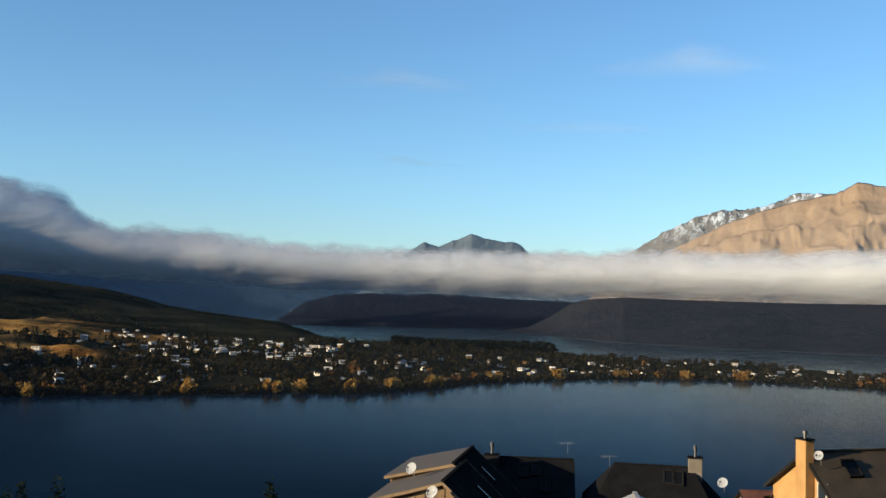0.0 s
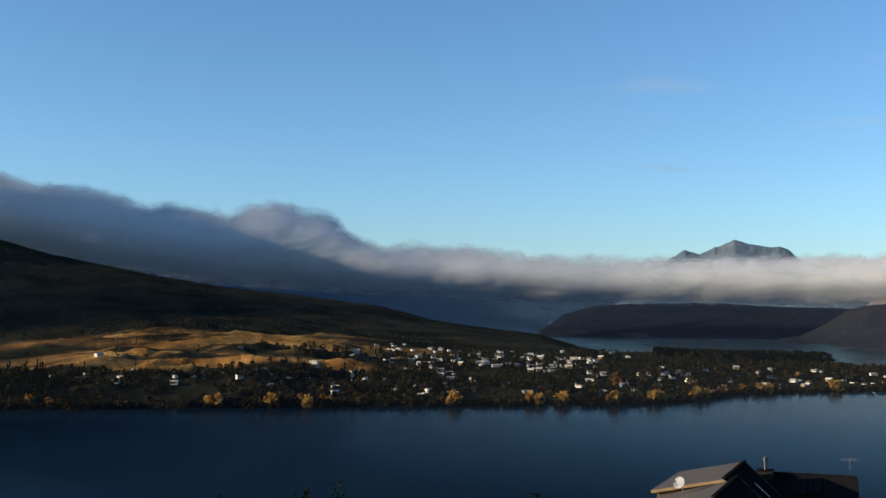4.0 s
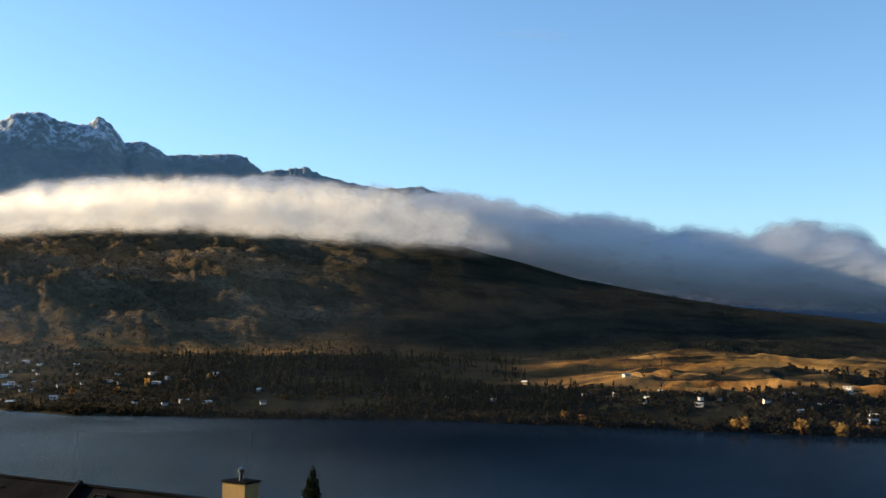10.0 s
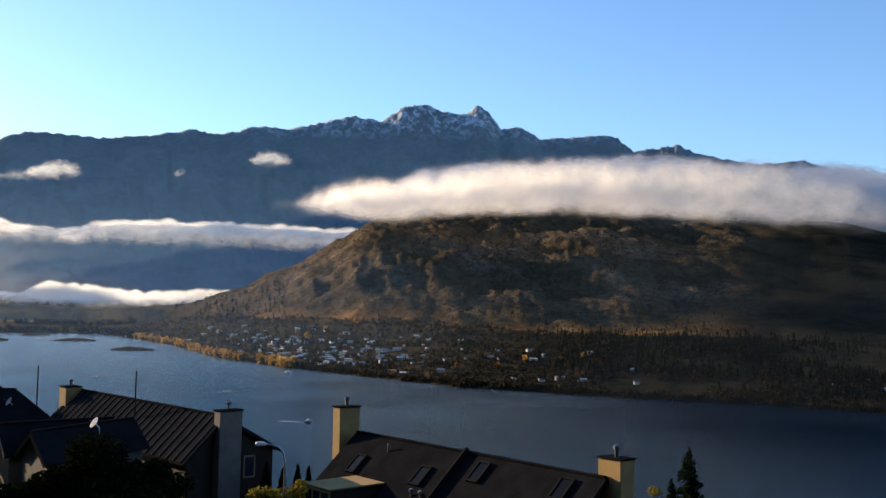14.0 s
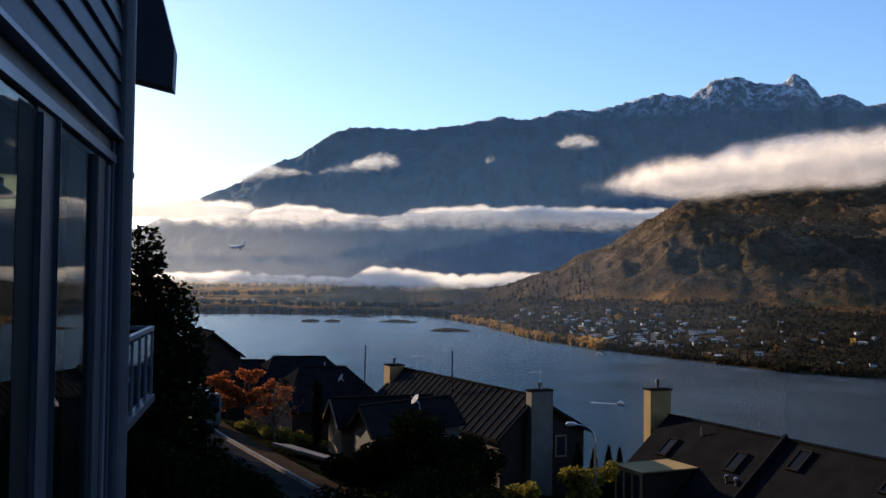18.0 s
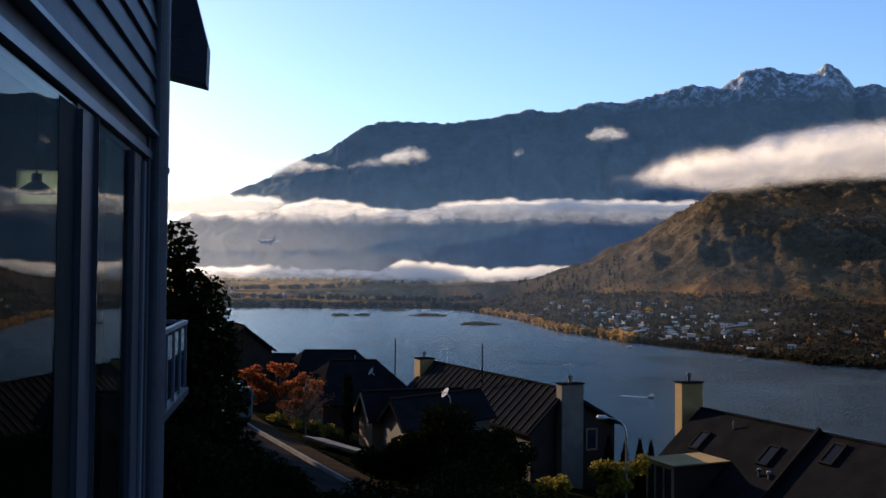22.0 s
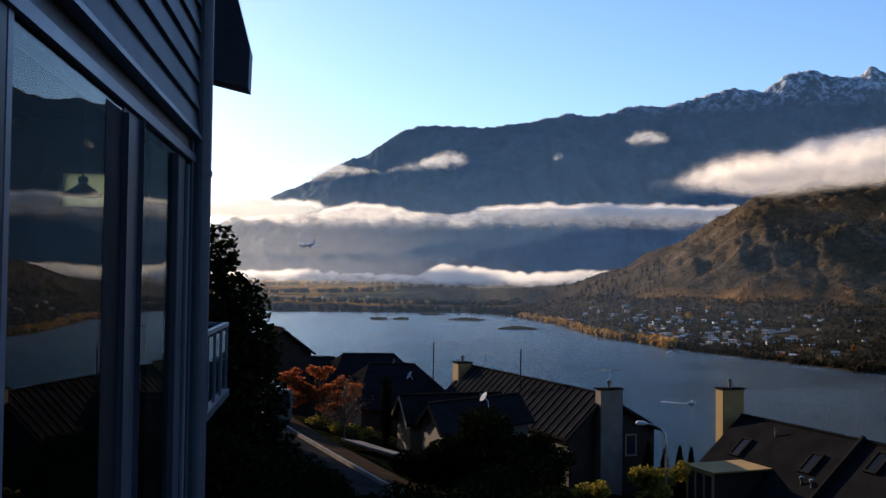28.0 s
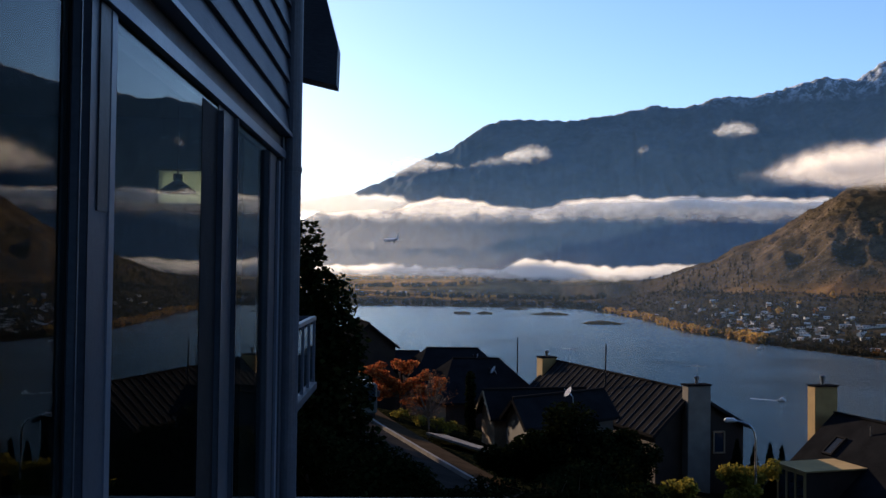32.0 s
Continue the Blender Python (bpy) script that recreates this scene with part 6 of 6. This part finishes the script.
for i, (a, d) in enumerate(((-30.2, 64), (-29.3, 62.5), (-28.6, 63), (-31.4, 66))):
    p = stand(a, d)
    tree("shrub", "low yellow-green bush beside the street", p, 0.8, ball_blobs(300 + i, 4, 0.5, 0.5, 0.3, 0.6, 0.35), 500, 0.07, LEAF_YEL, 310 + i, 0.03, "shrub")
p = stand(-27.4, 63)
tree("cypress", "slim dark cypress between the houses", p, 4.2, [((0, 0, k), (0.34, 0.34, 0.7)) for k in (0.8, 1.5, 2.2, 2.9, 3.5)], 1500, 0.12, LEAF_DARK, 9, 0.08)
fir("fir_tree", "dark green fir beside the chimney", stand(10.2, 58, 0.3), 60 + 58 * math.tan(radians(-7.15)) - land_z(spot(10.2, -9, 58)) + 0.3, 2.3, 4)
fir("fir_tree", "lower dark fir beside the taller one", stand(9.3, 57, 0.3), 60 + 57 * math.tan(radians(-8.9)) - land_z(spot(9.3, -9, 57)) + 0.3, 1.5, 5)
p = stand(8.2, 56)
tree("shrub", "yellow autumn bush beside the chimney", p, 60 + 56 * math.tan(radians(-9.1)) - p.z, ball_blobs(501, 5, 0.4, 0.4, 2.0, 60 + 56 * math.tan(radians(-9.5)) - p.z, 0.45), 900, 0.09, LEAF_YEL, 502, 0.05, "shrub")
for i, (a, d, el) in enumerate(((-12.6, 52, -10.2), (-11.9, 54, -9.7), (-15.6, 48, -11.0))):
    p = stand(a, d)
    ht = max(60 + d * math.tan(radians(el)) - p.z, 1.2)
    tree("shrub", "yellow-green garden shrub catching the sun", p, ht, ball_blobs(80 + i, 5, 0.7, 0.7, ht * 0.4, ht * 0.9, 0.55), 1500, 0.12, LEAF_YEL, 90 + i, 0.05, "shrub")
for i, (a, d, el) in enumerate(((-12.9, 60, -8.7), (-12.0, 61, -9.0), (-11.2, 60, -8.8), (-10.6, 61, -8.9))):
    p = stand(a, d)
    fir("young_pine", "young dark pine behind the shrubs", p, max(60 + d * math.tan(radians(el)) - p.z, 1.0), 0.55, 20 + i)
# unseen wood up the road, added to keep the sun off the street
for i, (a, d, ht, w) in enumerate(((-41, 66, 13, 3.2), (-43.5, 76, 14, 3.6), (-47, 68, 13, 3.4), (-51, 56, 13, 3.2), (-45, 94, 14, 3.6), (-57, 46, 12, 3.0), (-44, 56, 12, 3.0))):
    p = stand(a, d)
    tree("unseen_shade_tree", "unseen big dark evergreen added to shade the upper street", p, ht, ball_blobs(140 + i, 12, w * 0.6, w * 0.6, ht * 0.25, ht * 0.85, w * 0.62), 2600, 0.36, LEAF_DARK, 160 + i, 0.2)

# ---- street ----
def strip(name, label, pts, width, mat, lift, kind="structure", thick=0.12):
    """A ribbon of paving laid on the slope through points (yaw, distance)."""
    bm = bmesh.new()
    rows = []
    P = [spot(a, -10, d) for a, d in pts]
    fine = []
    for p, q in zip(P, P[1:]):
        fine += [p.lerp(q, k / 6) for k in range(6)]
    fine.append(P[-1])
    for i, p in enumerate(fine):
        t = (fine[min(i + 1, len(fine) - 1)] - fine[max(i - 1, 0)])
        side = Vector((t.y, -t.x, 0)).normalized() * width / 2
        a, b = (Vector((q.x, q.y, float(near_slope(math.degrees(math.atan2(q.x, q.y)), math.hypot(q.x, q.y))) + 0.24 + lift)) for q in (p + side, p - side))
        rows.append([bm.verts.new(a), bm.verts.new(b), bm.verts.new(b - UP * thick), bm.verts.new(a - UP * thick)])
    for r0, r1 in zip(rows, rows[1:]):
        for i in range(4):
            bm.faces.new([r0[i], r0[(i + 1) % 4], r1[(i + 1) % 4], r1[i]])
    bm.faces.new(rows[0]), bm.faces.new(rows[-1][::-1])
    return tagged(part(name, bm, mat), label, name, kind=kind)


strip("road", "narrow asphalt street curving downhill, mostly in shade", [(-35.9, 74.0), (-35.5, 67.5), (-35.18, 63.2), (-34.4, 57.2), (-33.32, 52.0), (-31.7, 45.8), (-30.02, 41.1), (-27.91, 37.0)], 3.4, ASPHALT, 0.06)
strip("kerb", "pale concrete kerb along the street", [(-34.3, 73.0), (-33.85, 67.0), (-33.46, 63.2), (-32.53, 57.5), (-31.29, 52.4), (-29.42, 46.3), (-27.53, 41.7), (-25.2, 37.7)], 0.2, CONCRETE, 0.2, thick=0.3)
strip("verge", "strip of brown gravel beside the kerb", [(-33.6, 73.0), (-33.1, 67.0), (-32.6, 63.2), (-31.6, 57.7), (-30.29, 52.6), (-28.3, 46.6), (-26.31, 42.1), (-23.89, 38.1)], 1.5, SOIL, 0.12)
strip("driveway", "grey concrete driveway between street and cottages", [(-29.3, 58.5), (-27.9, 56.5), (-26.3, 55)], 1.4, CONCRETE, 0.16)

# tree tops below the balcony
for i, (a, el, w) in enumerate(((38.6, -9.25, 0.35), (37.9, -9.6, 0.3), (40.3, -9.1, 0.5), (51.3, -9.4, 0.4), (34.2, -9.6, 0.5))):
    p = stand(a, 44)
    ht = 60 + 44 * math.tan(radians(el)) - p.z
    tree("slope_tree", "young dark green tree on the slope", p, ht, [((0, 0, ht * k), (w * (1.25 - k) * 2, w * (1.25 - k) * 2, ht * 0.12)) for k in (0.35, 0.5, 0.65, 0.78, 0.88)], 1400, 0.08, LEAF_DARK, 700 + i, 0.05)

# street lamp
lp = stand(-11.92, 52)
head_z = 60 + 52 * math.tan(radians(-7.75))
lamp = thing("street_lamp", lp, "galvanised street lamp with a curved arm", "lamp")
bm = bmesh.new()
H = head_z - lp.z
arm = -sight(78, 0)
tube(bm, [(0, 0, -0.3), (0, 0, H - 0.9), arm * 0.08 + UP * (H - 0.45), arm * 0.3 + UP * (H - 0.18), arm * 0.62 + UP * (H - 0.06), arm * 0.95 + UP * H], [0.07, 0.055, 0.05, 0.045, 0.04, 0.04], 10)
part("pole", bm, STEEL, lamp)
bm = bmesh.new()
tube(bm, [arm * 0.9 + UP * (H - 0.02), arm * 1.05 + UP * (H + 0.01), arm * 1.4 + UP * H, arm * 1.5 + UP * (H - 0.03)], [0.05, 0.11, 0.12, 0.04], 10)
part("lamp_head", bm, WHITEPAINT, lamp, "white lamp housing")


def mast(yaw, el0, el1, d, rad, label):
    p = spot(yaw, el0, d)
    q = spot(yaw, el1, d)
    e = thing("aerial_mast", p, label, "mast")
    bm = bmesh.new()
    tube(bm, [(0, 0, -0.6), (0, 0, q.z - p.z)], [rad, rad * 0.8], 8)
    part("pole", bm, DARKMETAL, e)
    return e


mast(-19.92, -5.6, -3.85, 70, 0.06, "dark pole rising behind the long roof")
mast(-24.8, -5.7, -3.58, 84, 0.06, "dark leaning pole behind the roofs")

# airliner on its approach
pl = spot(-31.95, 1.78, 1300)
plane = thing("airliner", pl, "twin-engined airliner coming in to land with its wheels down", "aeroplane", turn=radians(62))
NAVY = surface("airliner_paint", (0.5, 0.5, 0.52), (0.66, 0.66, 0.68), 0.6, 0.1, 0.3)
bm = bmesh.new()
ys = [19, 18.3, 16.8, 14, 0, -9, -15, -18.5]
tube(bm, [(0, y, 0.9 if y < -12 else (0.35 if y < -5 else (-0.35 if y > 18 else 0))) for y in ys], [0.15, 1.1, 1.75, 1.98, 1.98, 1.8, 1.0, 0.25], 20)
part("fuselage", bm, NAVY, plane)
for s in (-1, 1):
    bm = bmesh.new()
    slab(bm, [(s * 1.5, 4.5, -0.9), (s * 16.8, -4.2, 0.9), (s * 16.8, -5.8, 0.9), (s * 6, -2.4, -0.4), (s * 1.5, -2.6, -0.9)], 0.35)
    part("wing", bm, NAVY, plane)
    bm = bmesh.new()
    slab(bm, [(s * 0.4, -14.5, 1.0), (s * 6, -18, 1.5), (s * 6, -19.3, 1.5), (s * 0.4, -17.8, 1.0)], 0.2)
    part("tailplane", bm, NAVY, plane)
    bm = bmesh.new()
    tube(bm, [(s * 5.8, 4.6, -1.9), (s * 5.8, 4.0, -1.9), (s * 5.8, 1.5, -1.9), (s * 5.8, 0.2, -1.8)], [0.95, 1.15, 1.1, 0.6], 14)
    part("engine", bm, WHITEPAINT, plane)
    bm = bmesh.new()
    tube(bm, [(s * 3.6, -1.5, -1.0), (s * 3.6, -1.5, -3.6)], [0.16, 0.14], 8)
    tube(bm, [(s * 3.6 - 0.5, -1.5, -3.7), (s * 3.6 + 0.5, -1.5, -3.7)], [0.58, 0.58], 12)
    part("landing_gear", bm, DARKMETAL, plane)
bm = bmesh.new()
slab(bm, [(0.15, -12.5, 1.6), (0.15, -17.4, 7.6), (0.15, -19.4, 7.6), (0.15, -17.6, 1.4)], 0.3, (1, 0, 0))
part("fin", bm, NAVY, plane)
bm = bmesh.new()
tube(bm, [(0, 14.5, -1.5), (0, 14.5, -3.6)], [0.12, 0.12], 8)
tube(bm, [(-0.35, 14.5, -3.7), (0.35, 14.5, -3.7)], [0.4, 0.4], 12)
part("nose_gear", bm, DARKMETAL, plane)

# bush below the ochre house, small boats
p = stand(79.2, 58)
tree("shrub", "dark rounded bush below the ochre house", p, 5.0, ball_blobs(201, 7, 1.2, 1.2, 2.0, 4.2, 1.0), 2400, 0.14, LEAF_DARK, 202, 0.08, "shrub")


def boat(yaw, r, L, turn, label, wake=0.0):
    e = thing("motor_boat", (*spot_far(yaw, r), 0.0), label, "boat", "boats on the lake", turn=radians(turn))
    bm = bmesh.new()
    hull = [[bm.verts.new((x * w, y, z)) for x in (-1, 1)] for y, w, z in ((-L / 2, 0.9, 0.9), (L * 0.2, 1.0, 1.0), (L / 2, 0.08, 1.3))]
    keel = [bm.verts.new((0, y, -0.3)) for y in (-L / 2, L * 0.2, L * 0.42)]
    for k in range(2):
        bm.faces.new([hull[k][0], hull[k][1], hull[k + 1][1], hull[k + 1][0]])
        bm.faces.new([hull[k][0], hull[k + 1][0], keel[k + 1], keel[k]])
        bm.faces.new([hull[k][1], keel[k], keel[k + 1], hull[k + 1][1]])
    bm.faces.new([hull[0][0], keel[0], hull[0][1]])
    part("hull", bm, WHITEPAINT, e)
    bm = bmesh.new()
    box(bm, (0, -L * 0.05, 1.35), (0.7, L * 0.16, 0.45), bevel=0.1)
    part("cabin", bm, WHITEPAINT, e)
    if wake:
        bm = bmesh.new()
        slab(bm, [(-0.5, -L / 2, 0.12), (0.5, -L / 2, 0.12), (0.8, -L / 2 - wake, 0.06), (-0.8, -L / 2 - wake, 0.06)], 0.05)
        part("wake", bm, WHITEPAINT, e, "white foam behind the boat")
    return e


boat(-10.6, 520, 3.6, -98, "small white motor boat with a foaming wake", 14)
boat(-9.4, 1500, 9, 20, "small white boat moored off the far shore")
boat(-11.8, 885, 7, 60, "small white boat moored off the village")

# refuse truck on the street
tp = stand(-34.1, 64)
truck = thing("refuse_truck", tp, "pale-cabbed refuse truck with a dark green body on the street", "truck", turn=radians(-132))
truck.scale = (0.72, 0.72, 0.72)
# pale cab paint, darkened to hold the shade of the trees
TRUCKSHADED = surface("truck_shaded_paint", (0.06, 0.075, 0.07), (0.1, 0.12, 0.11), 20, 1, 0.6)
GREEN = surface("truck_green", (0.012, 0.02, 0.016), (0.025, 0.036, 0.03), 20, 1, 0.7, spec=0.05)
bm = bmesh.new()
box(bm, (0, 3.4, 1.85), (1.2, 1.0, 1.25), bevel=0.15)
cab = part("cab", bm, TRUCKSHADED, truck, "pale grey cab")
bm = bmesh.new()
box(bm, (0, 4.41, 2.25), (1.0, 0.02, 0.55), bevel=0.01)
part("windscreen", bm, GLASS, cab)
for s in (-1, 1):
    bm = bmesh.new()
    box(bm, (s * 1.35, 4.1, 2.2), (0.12, 0.06, 0.25), bevel=0.02)
    part("mirror", bm, DARKMETAL, cab)
    bm = bmesh.new()
    box(bm, (s * 1.21, 3.5, 2.3), (0.02, 0.55, 0.4))
    part("side_window", bm, GLASS, cab)
bm = bmesh.new()
box(bm, (0, 3.2, 3.2), (0.45, 0.25, 0.1), bevel=0.03)
part("roof_beacon", bm, WHITEPAINT, cab)
bm = bmesh.new()
box(bm, (0, -1.0, 2.1), (1.22, 3.0, 1.3), bevel=0.2)
part("body", bm, GREEN, truck, "dark green refuse body")
for y in (-3.6, -1.0, 1.4):
    bm = bmesh.new()
    box(bm, (0, y, 2.1), (1.28, 0.08, 1.36))
    part("body_rib", bm, GREEN, truck)
bm = bmesh.new()
box(bm, (0, 0, 0.65), (0.5, 4.0, 0.12))
part("chassis", bm, DARKMETAL, truck)
for y in (3.3, -1.4, -2.7):
    for s in (-1, 1):
        bm = bmesh.new()
        tube(bm, [(s * 0.85, y, 0.5), (s * 1.18, y, 0.5)], [0.5, 0.5], 16)
        w = part("wheel", bm, DARKMETAL, truck)
        bm = bmesh.new()
        tube(bm, [(s * 1.1, y, 0.5), (s * 1.2, y, 0.5)], [0.28, 0.25], 12)
        part("rim", bm, STEEL, w)
